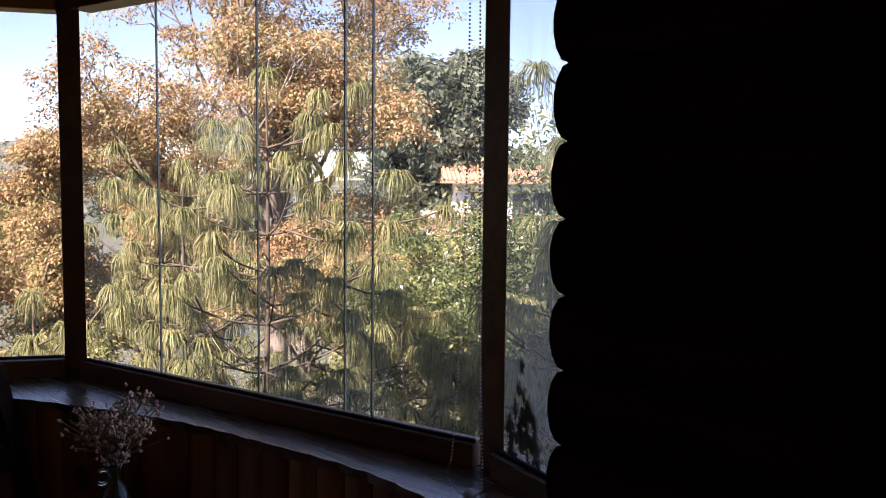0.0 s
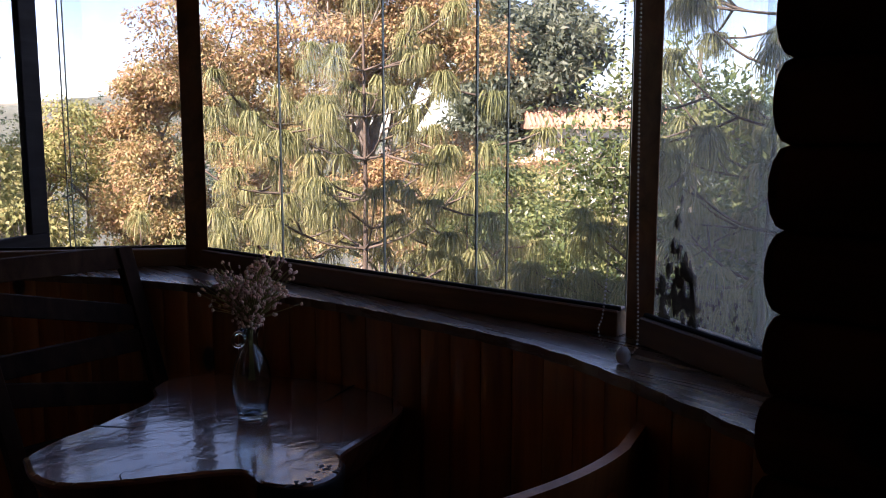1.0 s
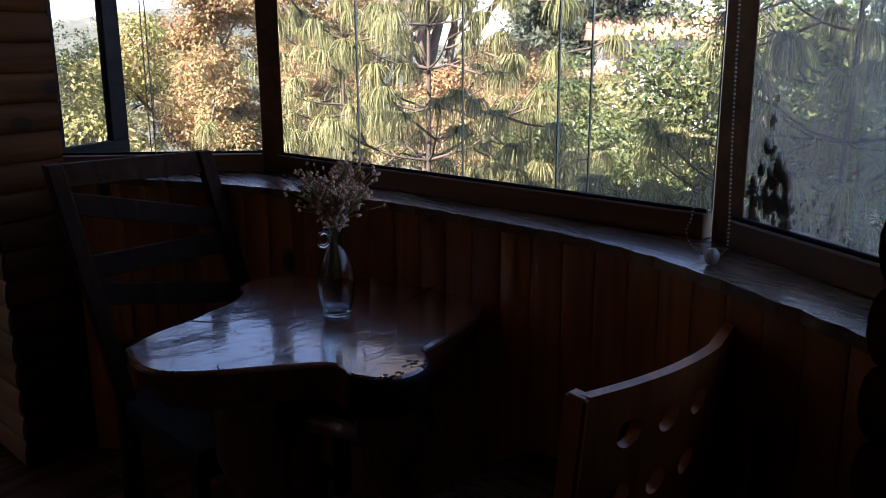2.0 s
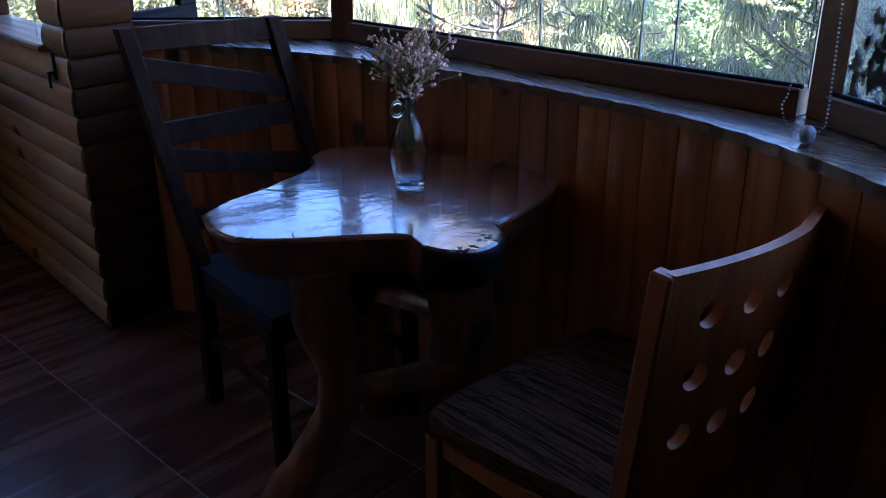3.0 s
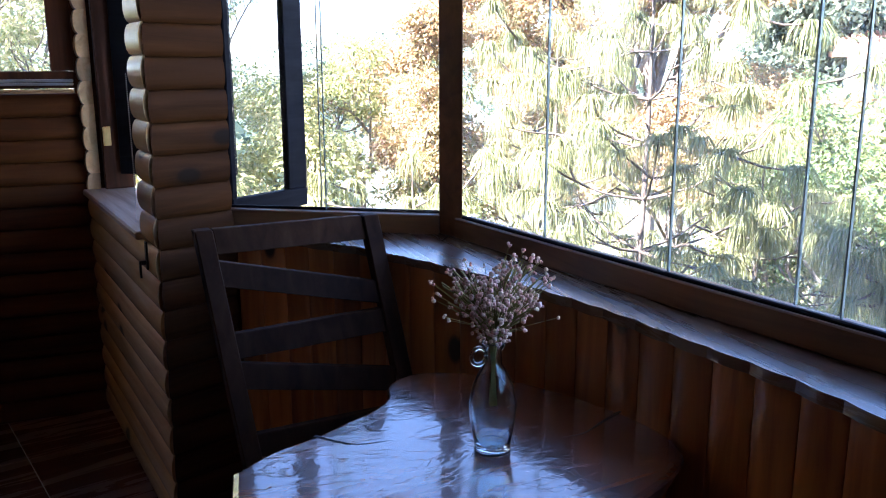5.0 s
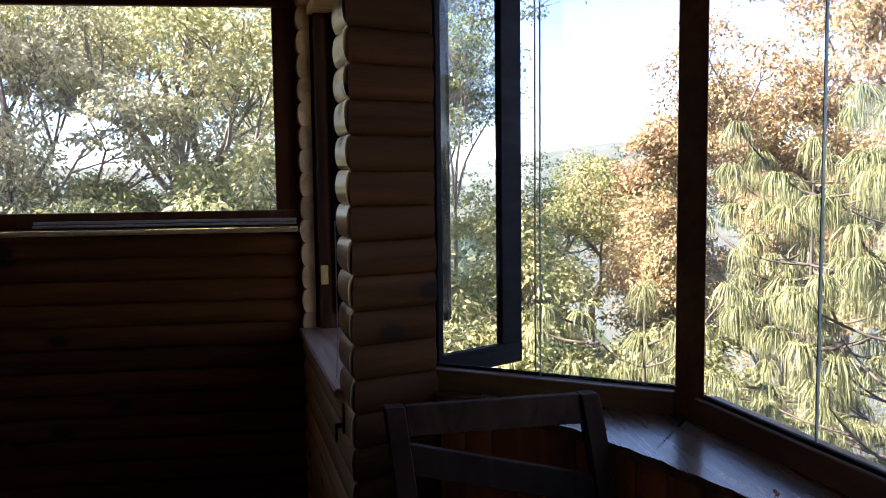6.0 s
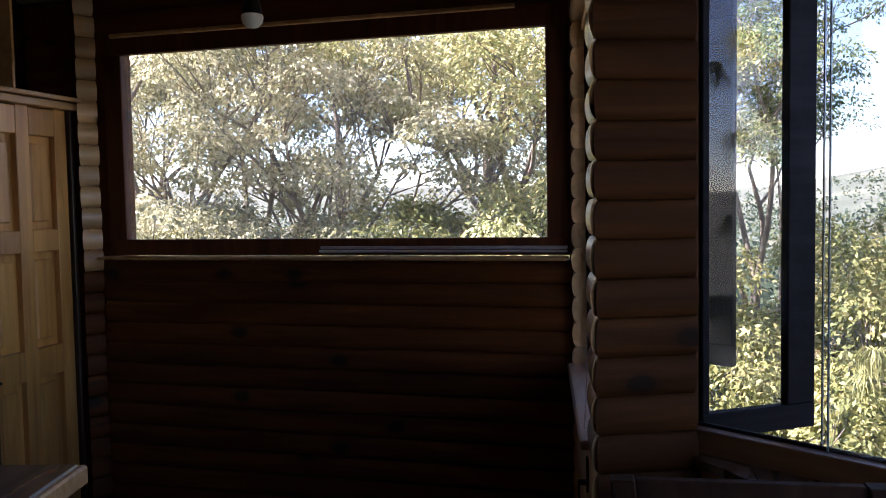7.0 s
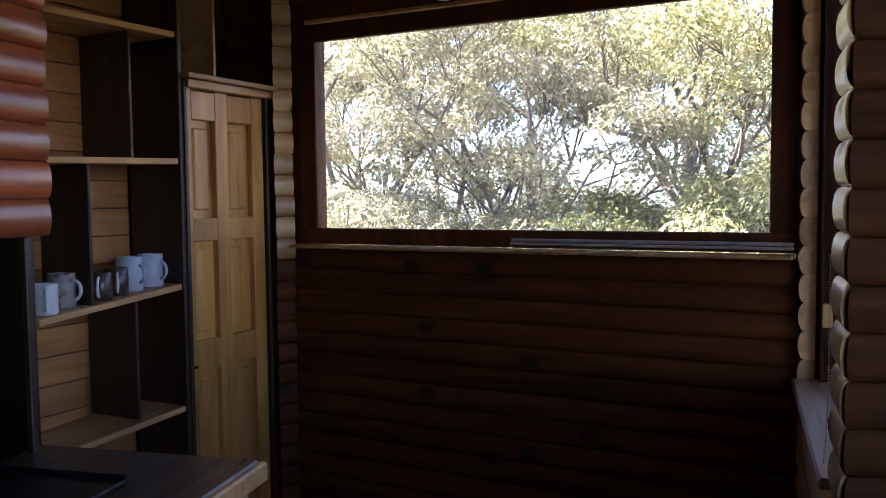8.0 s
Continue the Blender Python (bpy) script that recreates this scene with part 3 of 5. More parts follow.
BURL = plain("charred burl", (0.018, 0.012, 0.009), 0.6, vary=0.4, scale=40, bump_s=0.6)

TBL = Vector((0.90, 1.60, 0.0))
outline = [(0.493, 1.696), (0.478, 1.587), (0.503, 1.512), (0.575, 1.458), (0.674, 1.409), (0.773, 1.358), (0.795, 1.325), (0.79, 1.275), (0.815, 1.225),
           (0.86, 1.20), (0.915, 1.21), (0.962, 1.255), (0.985, 1.295), (1.087, 1.341), (1.21, 1.40), (1.273, 1.457), (1.292, 1.554), (1.265, 1.68), (1.20, 1.83),
           (1.10, 1.97), (0.973, 2.035), (0.885, 1.99), (0.858, 1.921), (0.80, 1.865), (0.735, 1.831), (0.664, 1.79), (0.57, 1.752)]
ring = smooth_curve([(x, y, 0) for x, y in outline + outline[:1]], 140)[:-1]
ctr = Vector((0.90, 1.60, 0))
table = thing("log_slab_table", Matrix.Translation(TBL), "live-edge polished timber slab table on gnarled trunk legs", "table")
bm = bmesh.new()
layers = []
for z, inset, mid in ((0.75, 0.012, 0.0), (0.747, 0.003, 0.0), (0.742, 0.0, 0.0), (0.71, 0.006, 0.4), (0.66, 0.022, 0.9), (0.648, 0.045, 1.0)):
    lay = []
    for k, p in enumerate(ring):
        q = p - (p - ctr).normalized() * (inset + mid * 0.02 * (1 + noise.noise(p * 8)))
        lay.append(bm.verts.new((q.x - TBL.x, q.y - TBL.y, z)))
    layers.append(lay)
n = len(ring)
for l0, l1 in zip(layers[1:], layers[2:]):
    for k in range(n):
        bm.faces.new((l0[k], l0[(k + 1) % n], l1[(k + 1) % n], l1[k]))
bm.faces.new(layers[-1])
for v0 in layers[0]:
    bm.verts.remove(v0)
part("slab", bm, BARK, table, "rough brown live edge", smooth=28)
bm = bmesh.new()
l0 = [bm.verts.new((p.x - TBL.x - (p - ctr).normalized().x * 0.012, p.y - TBL.y - (p - ctr).normalized().y * 0.012, 0.7500)) for p in ring]
l1 = [bm.verts.new((p.x - TBL.x - (p - ctr).normalized().x * 0.003, p.y - TBL.y - (p - ctr).normalized().y * 0.003, 0.7470)) for p in ring]
for k in range(n):
    bm.faces.new((l0[k], l0[(k + 1) % n], l1[(k + 1) % n], l1[k]))
bm.faces.new(l0)
part("tabletop", bm, TOP_POLISH, table, "glossy varnished dark wood surface")
# cracks and burl
for path, w in (([(0.664, 1.79), (0.70, 1.745), (0.735, 1.72), (0.80, 1.715)], 0.004), ([(1.275, 1.66), (1.21, 1.63), (1.15, 1.60), (1.10, 1.60)], 0.004), ([(0.60, 1.455), (0.605, 1.475), (0.618, 1.49)], 0.002)):
    bm = bmesh.new()
    pts = smooth_curve([(x - TBL.x, y - TBL.y, 0.7506) for x, y in path], 14)
    left, right = [], []
    for k, p in enumerate(pts):
        d = (pts[min(k + 1, 14)] - pts[max(k - 1, 0)]).normalized()
        ww = w * (1 - k / 15) * (1 + 0.5 * noise.noise(p * 60))
        left.append(bm.verts.new(p + Vector((-d.y, d.x, 0)) * ww))
        right.append(bm.verts.new(p - Vector((-d.y, d.x, 0)) * ww))
    for k in range(14):
        bm.faces.new((left[k], left[k + 1], right[k + 1], right[k]))
    part("crack", bm, BURL, table, "dark split in the wood")
bm = bmesh.new()
rnd = random.Random(8)
for k in range(34):
    a, r = rnd.uniform(0, 6.28), rnd.uniform(0, 1)
    cx, cy = (0.915 + 0.03 * r * math.cos(a), 1.245 + 0.035 * r * math.sin(a)) if k < 18 else (rnd.uniform(0.80, 0.87), 1.222 + rnd.uniform(-0.008, 0.012))
    q = rnd.uniform(0.002, 0.006)
    vs = [bm.verts.new((cx - TBL.x + q * rnd.uniform(0.5, 1.4) * math.cos(j), cy - TBL.y + q * rnd.uniform(0.4, 1.0) * math.sin(j), 0.7507)) for j in range(6)]
    bm.faces.new(vs)
tagged(part("burl_pitting", bm, BURL, table, "charred pitted burl"), kind="stuff")
bm = bmesh.new()
rows = []
for p in [q for q in ring if q.y < 1.30 and 0.78 < q.x < 0.975]:
    d = (p - ctr).normalized()
    row = []
    for z, off in ((0.7455, -0.001), (0.742, 0.004), (0.72, 0.004), (0.69, -0.004), (0.665, -0.018), (0.645, -0.05)):
        q = p + d * (off + 0.006 * noise.noise(Vector((p.x * 40, p.y * 40, z * 40))) * (0.75 > z > 0.66 and z < 0.74))
        row.append(bm.verts.new((q.x - TBL.x, q.y - TBL.y, z)))
    rows.append(row)
for r0, r1 in zip(rows, rows[1:]):
    for k in range(5):
        bm.faces.new((r0[k], r0[k + 1], r1[k + 1], r1[k]))
bmesh.ops.solidify(bm, geom=bm.faces[:], thickness=0.012)
bmesh.ops.recalc_face_normals(bm, faces=bm.faces[:])
part("burl", bm, BURL, table, "charred knob of the slab", smooth=60)


def limb(name, pts, radii, seed, mat=TRUNKWOOD, label="", par=table):
    p = smooth_curve([(x - TBL.x, y - TBL.y, z) for x, y, z in pts], 22)
    r = [radii[min(len(radii) - 1, int(i))] * (1 - (i % 1)) + radii[min(len(radii) - 1, int(i) + 1)] * (i % 1) for i in [k / 22 * (len(radii) - 1) for k in range(23)]]
    part(name, tube(bmesh.new(), p, r, 20, wob=0.30, seed=seed), mat, par, label, smooth=70)


limb("leg", [(0.678, 1.512, 0.66), (0.683, 1.512, 0.53), (0.705, 1.495, 0.40), (0.685, 1.508, 0.28), (0.600, 1.54, 0.13), (0.535, 1.568, 0.0)], [0.080, 0.064, 0.047, 0.044, 0.051, 0.060], 1, label="crooked trunk leg")
limb("leg", [(0.985, 1.44, 0.66), (0.99, 1.44, 0.45), (0.985, 1.45, 0.30), (1.01, 1.44, 0.12), (1.05, 1.42, 0.0)], [0.075, 0.07, 0.062, 0.06, 0.07], 5, label="thick trunk leg")
limb("leg", [(0.93, 1.80, 0.66), (0.94, 1.82, 0.4), (0.97, 1.85, 0.2), (1.0, 1.88, 0.0)], [0.07, 0.06, 0.055, 0.06], 9, label="thick trunk leg")
limb("brace", [(0.73, 1.53, 0.325), (0.82, 1.49, 0.335), (0.90, 1.45, 0.35), (0.975, 1.42, 0.375)], [0.030, 0.032, 0.033, 0.034], 3, label="split branch brace")
limb("brace", [(0.90, 1.60, 0.66), (0.79, 1.56, 0.55), (0.74, 1.53, 0.45)], [0.022, 0.022, 0.024], 4)
limb("brace", [(0.95, 1.78, 0.42), (0.97, 1.62, 0.45), (0.985, 1.48, 0.46)], [0.025, 0.025, 0.025], 6)

# dark ladder-back chair
FABRIC, nt, bs = material("blue seat fabric")
n1 = noise_tex(nt, coords(nt, (260, 260, 260), False), 1.0, 2)
nt.links.new(ramp(nt, n1, [(0.3, (0.008, 0.015, 0.022)), (0.7, (0.019, 0.032, 0.045))]), bs.inputs["Base Color"])
bs.inputs["Roughness"].default_value = 0.9
bump(nt, bs, n1, 0.3, 0.001)
chair = thing("ladder_back_chair", pose(0.816, 2.215, 0, 0, 0, 5.6), "dark-stained wooden chair with slanted slats and blue seat", "chair")


def back_y(z):
    return -0.045 + (z - 0.46) * 0.39


def skew(z):
    return -0.037 * max(0, z - 0.46) / 0.6


def slat(s0l, s1l, s0r, s1r, x=0.195, t=0.022):
    """A back slat, given as heights along the raked stiles at its left and right ends."""
    bm = bmesh.new()
    vs = []
    for dy in (0, t):
        for xx, lo_, hi_ in ((-x, s0l, s1l), (x, s0r, s1r)):
            for s in (lo_, hi_):
                z = 0.46 + 0.598 * s
                vs.append(bm.verts.new((xx + skew(z), back_y(z) + dy - 0.01, z)))
    for f in ((0, 1, 3, 2), (4, 6, 7, 5), (0, 4, 5, 1), (2, 3, 7, 6), (0, 2, 6, 4), (1, 5, 7, 3)):
        bm.faces.new([vs[i] for i in f])
    bmesh.ops.bevel(bm, geom=bm.edges[:], offset=0.002, segments=1, affect="EDGES")
    return bm


for sx in (-1, 1):
    bm = bmesh.new()
    pts = [(sx * 0.205, -0.02, 0.0), (sx * 0.207, -0.04, 0.25), (sx * 0.21, back_y(0.46), 0.46), (sx * 0.215, back_y(0.75), 0.75), (sx * 0.218, back_y(1.058), 1.058)]
    pts = [(px + skew(pz), py, pz) for px, py, pz in pts]
    rings = [[bm.verts.new((px + dx * 0.022, py + dy * 0.021, pz)) for dx, dy in ((-1, -1), (1, -1), (1, 1), (-1, 1))] for px, py, pz in pts]
    for r0, r1 in zip(rings, rings[1:]):
        for k in range(4):
            bm.faces.new((r0[k], r0[(k + 1) % 4], r1[(k + 1) % 4], r1[k]))
    bm.faces.new(rings[0][::-1])
    bm.faces.new(rings[-1])
    bmesh.ops.bevel(bm, geom=bm.edges[:], offset=0.003, segments=1, affect="EDGES")
    part("stile", bm, EBONY, chair)
    part("leg", boxes(((sx * 0.205, -0.44, 0.205), (0.036, 0.036, 0.41))), EBONY, chair)
    part("stretcher", boxes(((sx * 0.205, -0.235, 0.21), (0.018, 0.39, 0.028))), EBONY, chair)
    part("apron", boxes(((sx * 0.205, -0.235, 0.39), (0.022, 0.39, 0.055))), EBONY, chair)
part("apron", boxes(((0, -0.44, 0.39), (0.39, 0.022, 0.055))), EBONY, chair)
part("apron", boxes(((0, -0.03, 0.39), (0.39, 0.022, 0.055))), EBONY, chair)
for s in ((0.90, 1.0, 0.90, 1.0), (0.775, 0.875, 0.63, 0.725), (0.50, 0.595, 0.515, 0.61), (0.385, 0.485, 0.27, 0.365), (0.13, 0.215, 0.13, 0.215)):
    part("slat", slat(*s), EBONY, chair)
bm = bmesh.new()
box(bm, (0, -0.235, 0.438), (0.45, 0.47, 0.045), 0.0)
bmesh.ops.subdivide_edges(bm, edges=bm.edges[:], cuts=4, use_grid_fill=True)
for vv in bm.verts:
    f = (1 - (vv.co.x / 0.225) ** 4) * (1 - ((vv.co.y + 0.235) / 0.235) ** 4)
    if vv.co.z > 0.438:
        vv.co.z += 0.022 * f - 0.012
    vv.co.x *= 0.985
part("seat", bm, FABRIC, chair, "padded dark blue fabric seat", smooth=60)

# cherry chair with a pierced, curved back
STRIPE, nt, bs = material("striped seat fabric")
st = noise_tex(nt, coords(nt, (130, 3.6, 130), False), 1.0, 4, 0.7, 0.15)
nt.links.new(ramp(nt, st, [(0.32, (0.016, 0.008, 0.005)), (0.46, (0.050, 0.026, 0.015)), (0.55, (0.155, 0.085, 0.048)), (0.62, (0.06, 0.031, 0.018)), (0.75, (0.24, 0.145, 0.085)), (0.9, (0.03, 0.017, 0.010))]), bs.inputs["Base Color"])
bs.inputs["Roughness"].default_value = 0.9
bs.inputs["Specular IOR Level"].default_value = 0.1
bump(nt, bs, st, 0.5, 0.003)
chair2 = thing("pierced_back_chair", pose(1.060, 0.805, 0, 0, 0, 9.0) @ Matrix.Diagonal((1.08, 1, 1, 1)), "cherry wood chair with a curved pierced back and striped seat", "chair")


def pierced_back():
    bm = bmesh.new()
    cell, hr, f, sh = 0.104, 0.0225, 0.80, -0.060
    zc = [0.598, 0.702, 0.806]
    for i in (-1, 0, 1):
        for z in zc:
            sq, ci = [], []
            for k in range(24):
                a = 2 * math.pi * k / 24
                s = cell / 2 / max(abs(math.cos(a)), abs(math.sin(a)))
                sq.append(bm.verts.new(((i * cell + s * math.cos(a)) * f + sh, 0, z + s * math.sin(a))))
                ci.append(bm.verts.new((i * cell * f + sh + hr * math.cos(a), 0, z + hr * math.sin(a))))
            for k in range(24):
                bm.faces.new((sq[k], sq[(k + 1) % 24], ci[(k + 1) % 24], ci[k]))
    e = cell * 1.5
    off = [0.5 * cell / math.tan(radians(a)) if a != 90 else 0.0 for a in (135, 120, 105, 90, 75, 60)]
    xs = [-0.218] + [(i * cell + o) * f + sh for i in (-1, 0, 1) for o in off] + [e * f + sh, 0.218]
    zs = [z + o for z in zc for o in off] + [zc[2] + cell / 2]
    for z0, z1 in ((0.40, zc[0] - cell / 2), (zc[2] + cell / 2, 0.883)):
        for x0, x1 in zip(xs, xs[1:]):
            bm.faces.new([bm.verts.new(p) for p in ((x0, 0, z0), (x1, 0, z0), (x1, 0, z1), (x0, 0, z1))])
    for x0, x1 in ((-0.218, -e * f + sh), (e * f + sh, 0.218)):
        for z0, z1 in zip(zs, zs[1:]):
            bm.faces.new([bm.verts.new(p) for p in ((x0, 0, z0), (x1, 0, z0), (x1, 0, z1), (x0, 0, z1))])
    bmesh.ops.remove_doubles(bm, verts=bm.verts[:], dist=0.0005)
    bmesh.ops.recalc_face_normals(bm, faces=bm.faces)
    bmesh.ops.solidify(bm, geom=bm.faces[:], thickness=0.020)
    mean = sum(vv.co.y for vv in bm.verts) / len(bm.verts)
    for vv in bm.verts:
        vv.co.y += -mean - 0.0085 - 0.042 * (1 - (vv.co.x / 0.218) ** 2) - (vv.co.z - 0.42) * 0.09
        vv.co.x += (vv.co.z - 0.80) * 0.12 * (1 - (vv.co.x / 0.218) ** 4)
    return bm


part("backrest", pierced_back(), CHERRY, chair2, "curved panel with nine round holes", smooth=40)
for sx in (-1, 1):
    bm = bmesh.new()
    for z0, z1, y0, y1 in ((0, 0.42, -0.03, 0.0), (0.42, 0.881, 0.0, -0.0415)):
        d = Vector((0, y1 - y0, z1 - z0))
        m = Matrix.Translation((sx * 0.216, (y0 + y1) / 2, (z0 + z1) / 2)) @ Matrix.Rotation(math.atan2(-d.y, d.z), 4, "X")
        box(bm, (0, 0, 0), (0.026, 0.036, d.length + 0.004), 0.004, m)
    part("stile", bm, CHERRY, chair2)
    part("leg", boxes(((sx * 0.235, 0.405, 0.205), (0.036, 0.036, 0.41))), CHERRY, chair2)
    part("apron", boxes(((sx * 0.228, 0.205, 0.385), (0.022, 0.37, 0.05))), CHERRY, chair2)
    part("stretcher", boxes(((sx * 0.228, 0.205, 0.24), (0.018, 0.37, 0.03))), CHERRY, chair2)
part("apron", boxes(((0, 0.405, 0.385), (0.43, 0.022, 0.05))), CHERRY, chair2)
part("apron", boxes(((0, 0.0, 0.385), (0.40, 0.022, 0.05))), CHERRY, chair2)
bm = bmesh.new()
box(bm, (0, 0.215, 0.437), (0.48, 0.45, 0.055), 0.0)
bmesh.ops.subdivide_edges(bm, edges=bm.edges[:], cuts=5, use_grid_fill=True)
for vv in bm.verts:
    x, y = vv.co.x / 0.24, (vv.co.y - 0.215) / 0.225
    f = (1 - x ** 4) * (1 - y ** 4)
    vv.co.z += (0.016 * f - 0.012 if vv.co.z > 0.437 else 0)
    vv.co.x *= (1 + 0.07 * y) * (1 - 0.05 * abs(y) ** 6)
    vv.co.y -= 0.02 * abs(x) ** 5 * (1 if y > 0 else -1)
part("seat", bm, STRIPE, chair2, "padded seat in brown striped fabric", smooth=60)

# glass carafe and flowers
BOTTLE, nt, bs = material("bottle glass")
bs.inputs["Base Color"].default_value = (0.86, 0.95, 0.98, 1)
bs.inputs["Roughness"].default_value = 0.01
bs.inputs["IOR"].default_value = 1.45
bs.inputs["Transmission Weight"].default_value = 1.0
VASE = Vector((0.952, 1.60, 0.7505))
vase = thing("glass_carafe", Matrix.Translation(VASE), "small clear glass carafe with a ring handle on the table", "vase")
bm = bmesh.new()
prof = [(0.0, 0.0), (0.030, 0.0), (0.034, 0.004), (0.033, 0.012), (0.036, 0.03), (0.043, 0.07), (0.044, 0.095), (0.038, 0.13), (0.026, 0.155), (0.0165, 0.17), (0.0155, 0.195), (0.021, 0.205), (0.021, 0.211), (0.0175, 0.212),
        (0.0125, 0.195), (0.0135, 0.172), (0.022, 0.155), (0.034, 0.13), (0.0405, 0.095), (0.0395, 0.07), (0.032, 0.03), (0.027, 0.016), (0.0, 0.012)]
lathe(bm, prof, 32)
bmesh.ops.remove_doubles(bm, verts=bm.verts[:], dist=1e-5)
part("bottle", bm, BOTTLE, vase, smooth=50)
bm = bmesh.new()
tube(bm, [(-0.014 - 0.016 * (1 - math.cos(a)) * 0.9, 0, 0.188 + 0.016 * math.sin(a)) for a in [2 * math.pi * k / 18 for k in range(19)]], 0.0042, 8)
part("handle", bm, BOTTLE, vase, smooth=60)
STEM = plain("flower stem", (0.26, 0.23, 0.06), 0.7)
PETAL, nt, bs = material("pale pink blossom")
geo = node(nt, "NewGeometry")
nt.links.new(ramp(nt, geo.outputs["Random Per Island"], [(0.0, (0.60, 0.29, 0.23)), (0.5, (0.83, 0.53, 0.43)), (1.0, (0.90, 0.74, 0.58))]), bs.inputs["Base Color"])
bs.inputs["Roughness"].default_value = 0.8
bouquet = thing("flower_bouquet", Matrix.Translation(VASE + Vector((0, 0, 0.19))), "loose bunch of tiny pale pink dried flowers", "flowers")
rnd = random.Random(11)
bs_m, bl = bmesh.new(), bmesh.new()
for k in range(46):
    a, sp = rnd.uniform(0, 6.283), rnd.random() ** 0.6
    hgt = rnd.uniform(0.105, 0.19) * (1 - 0.2 * sp)
    tip = Vector((math.cos(a) * sp * 0.095 - 0.008, math.sin(a) * sp * 0.08, hgt))
    mid = Vector((tip.x * 0.35, tip.y * 0.35, hgt * 0.62))
    pts = smooth_curve([(rnd.uniform(-0.006, 0.006), rnd.uniform(-0.006, 0.006), -0.10), (tip.x * 0.06, tip.y * 0.06, 0.01), mid, tip], 8)
    tube(bs_m, pts, 0.0015, 4)
    for j in range(11):
        p = pts[rnd.randint(5, 8)] + Vector((rnd.gauss(0, 0.012), rnd.gauss(0, 0.012), rnd.gauss(0, 0.012)))
        tube(bs_m, [pts[5], p], 0.0007, 3)
        r = rnd.uniform(0.0032, 0.0054)
        for q in range(3):
            o = p + Vector((rnd.gauss(0, r * 0.5), rnd.gauss(0, r * 0.5), rnd.gauss(0, r * 0.5)))
            bmesh.ops.create_icosphere(bl, subdivisions=1, radius=r * rnd.uniform(0.6, 0.95), matrix=Matrix.Translation(o))
part("stalk_tangle", bs_m, STEM, bouquet, "thin green-yellow stems")
part("blossom_cloud", bl, PETAL, bouquet, "pale pink blossoms", smooth=80)

# bead chain of the blind, with its weight
CHAIN = plain("chain beads", (0.42, 0.39, 0.35), 0.4, 0.1)


def bead_chain(name, pts, n, r, label):
    bm = bmesh.new()
    for p in smooth_curve(pts, n):
        bmesh.ops.create_icosphere(bm, subdivisions=1, radius=r, matrix=Matrix.Translation(p))
    return tagged(part(name, bm, CHAIN, smooth=80), label, "blind chain")


bead_chain("blind_chain", [(1.334, 0.883, 2.2), (1.332, 0.889, 1.518), (1.329, 0.912, 1.09), (1.326, 0.925, 1.02), (1.33, 0.905, 0.985), (1.336, 0.872, 0.978), (1.341, 0.85, 0.99), (1.339, 0.843, 1.03), (1.338, 0.852, 1.3), (1.337, 0.862, 1.95), (1.337, 0.862, 2.2)], 330, 0.0024, "beaded loop chain of a roller blind hanging to the sill")
bm = bmesh.new()
lathe(bm, [(0.001, -0.016), (0.010, -0.014), (0.014, -0.004), (0.0135, 0.006), (0.008, 0.014), (0.001, 0.016)], 14)
tagged(part("chain_weight", bm, plain("weight plastic", (0.6, 0.58, 0.55), 0.4), m=pose(1.336, 0.872, 0.977), smooth=60), "small pale oval weight on the blind chain", "chain weight")
q0 = on_side(0.20, 0.02)
bead_chain("blind_chain", [(q0[0], q0[1], 1.42), (q0[0], q0[1], 1.1), (q0[0] - 0.005, q0[1] - 0.02, 0.985)], 70, 0.0024, "beaded chain beside the side window")
latch = thing("window_hook", run(B, A) @ pose(0.07, 0.027, 0.90), "black iron hook on the log wall", "hook")
part("plate", boxes(((0, 0, 0), (0.022, 0.006, 0.085)), bevel=0.002), BLACK, latch)
part("prong", boxes(((0.0, 0.012, -0.02), (0.01, 0.02, 0.012)), ((0, 0.02, -0.04), (0.012, 0.006, 0.05)), bevel=0.001), BLACK, latch)

# bulb by the window wall
bulb = thing("hanging_bulb", pose(-0.486, 3.0, 2.08), "white opal bulb in a dark hanging socket", "lamp")
bm = bmesh.new()
lathe(bm, [(0.001, -0.03), (0.016, -0.027), (0.027, -0.016), (0.031, -0.002), (0.030, 0.006), (0.020, 0.010), (0.001, 0.011)], 24)
part("globe", bm, plain("opal glass", (0.78, 0.76, 0.72), 0.3), bulb, smooth=60)
bm = bmesh.new()
lathe(bm, [(0.001, 0.009), (0.028, 0.009), (0.026, 0.03), (0.019, 0.05), (0.018, 0.085), (0.008, 0.095), (0.001, 0.096)], 18)
part("socket", bm, BLACK, bulb, smooth=50)
part("cord", tube(bmesh.new(), [(0, 0, 0.09), (0, 0, CEIL_Z - 2.075)], 0.004, 6), BLACK, bulb)

# ---- shelf, door and counter ----
w_left = structure("wall_left", "dark timber wall with built-in shelf and door", "wall")
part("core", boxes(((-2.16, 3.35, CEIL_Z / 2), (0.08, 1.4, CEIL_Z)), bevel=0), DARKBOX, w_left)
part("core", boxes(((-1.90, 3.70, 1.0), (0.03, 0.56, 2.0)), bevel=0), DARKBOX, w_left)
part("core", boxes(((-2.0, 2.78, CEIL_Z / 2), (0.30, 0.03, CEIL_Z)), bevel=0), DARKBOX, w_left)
stub = structure("wall_stub", "half-log corner beside the window, lower shade painted as dark logs", "wall")
# dark logs below sill height paint the shade on this pale corner
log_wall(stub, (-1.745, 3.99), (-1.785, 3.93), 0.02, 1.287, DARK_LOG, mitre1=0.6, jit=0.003)
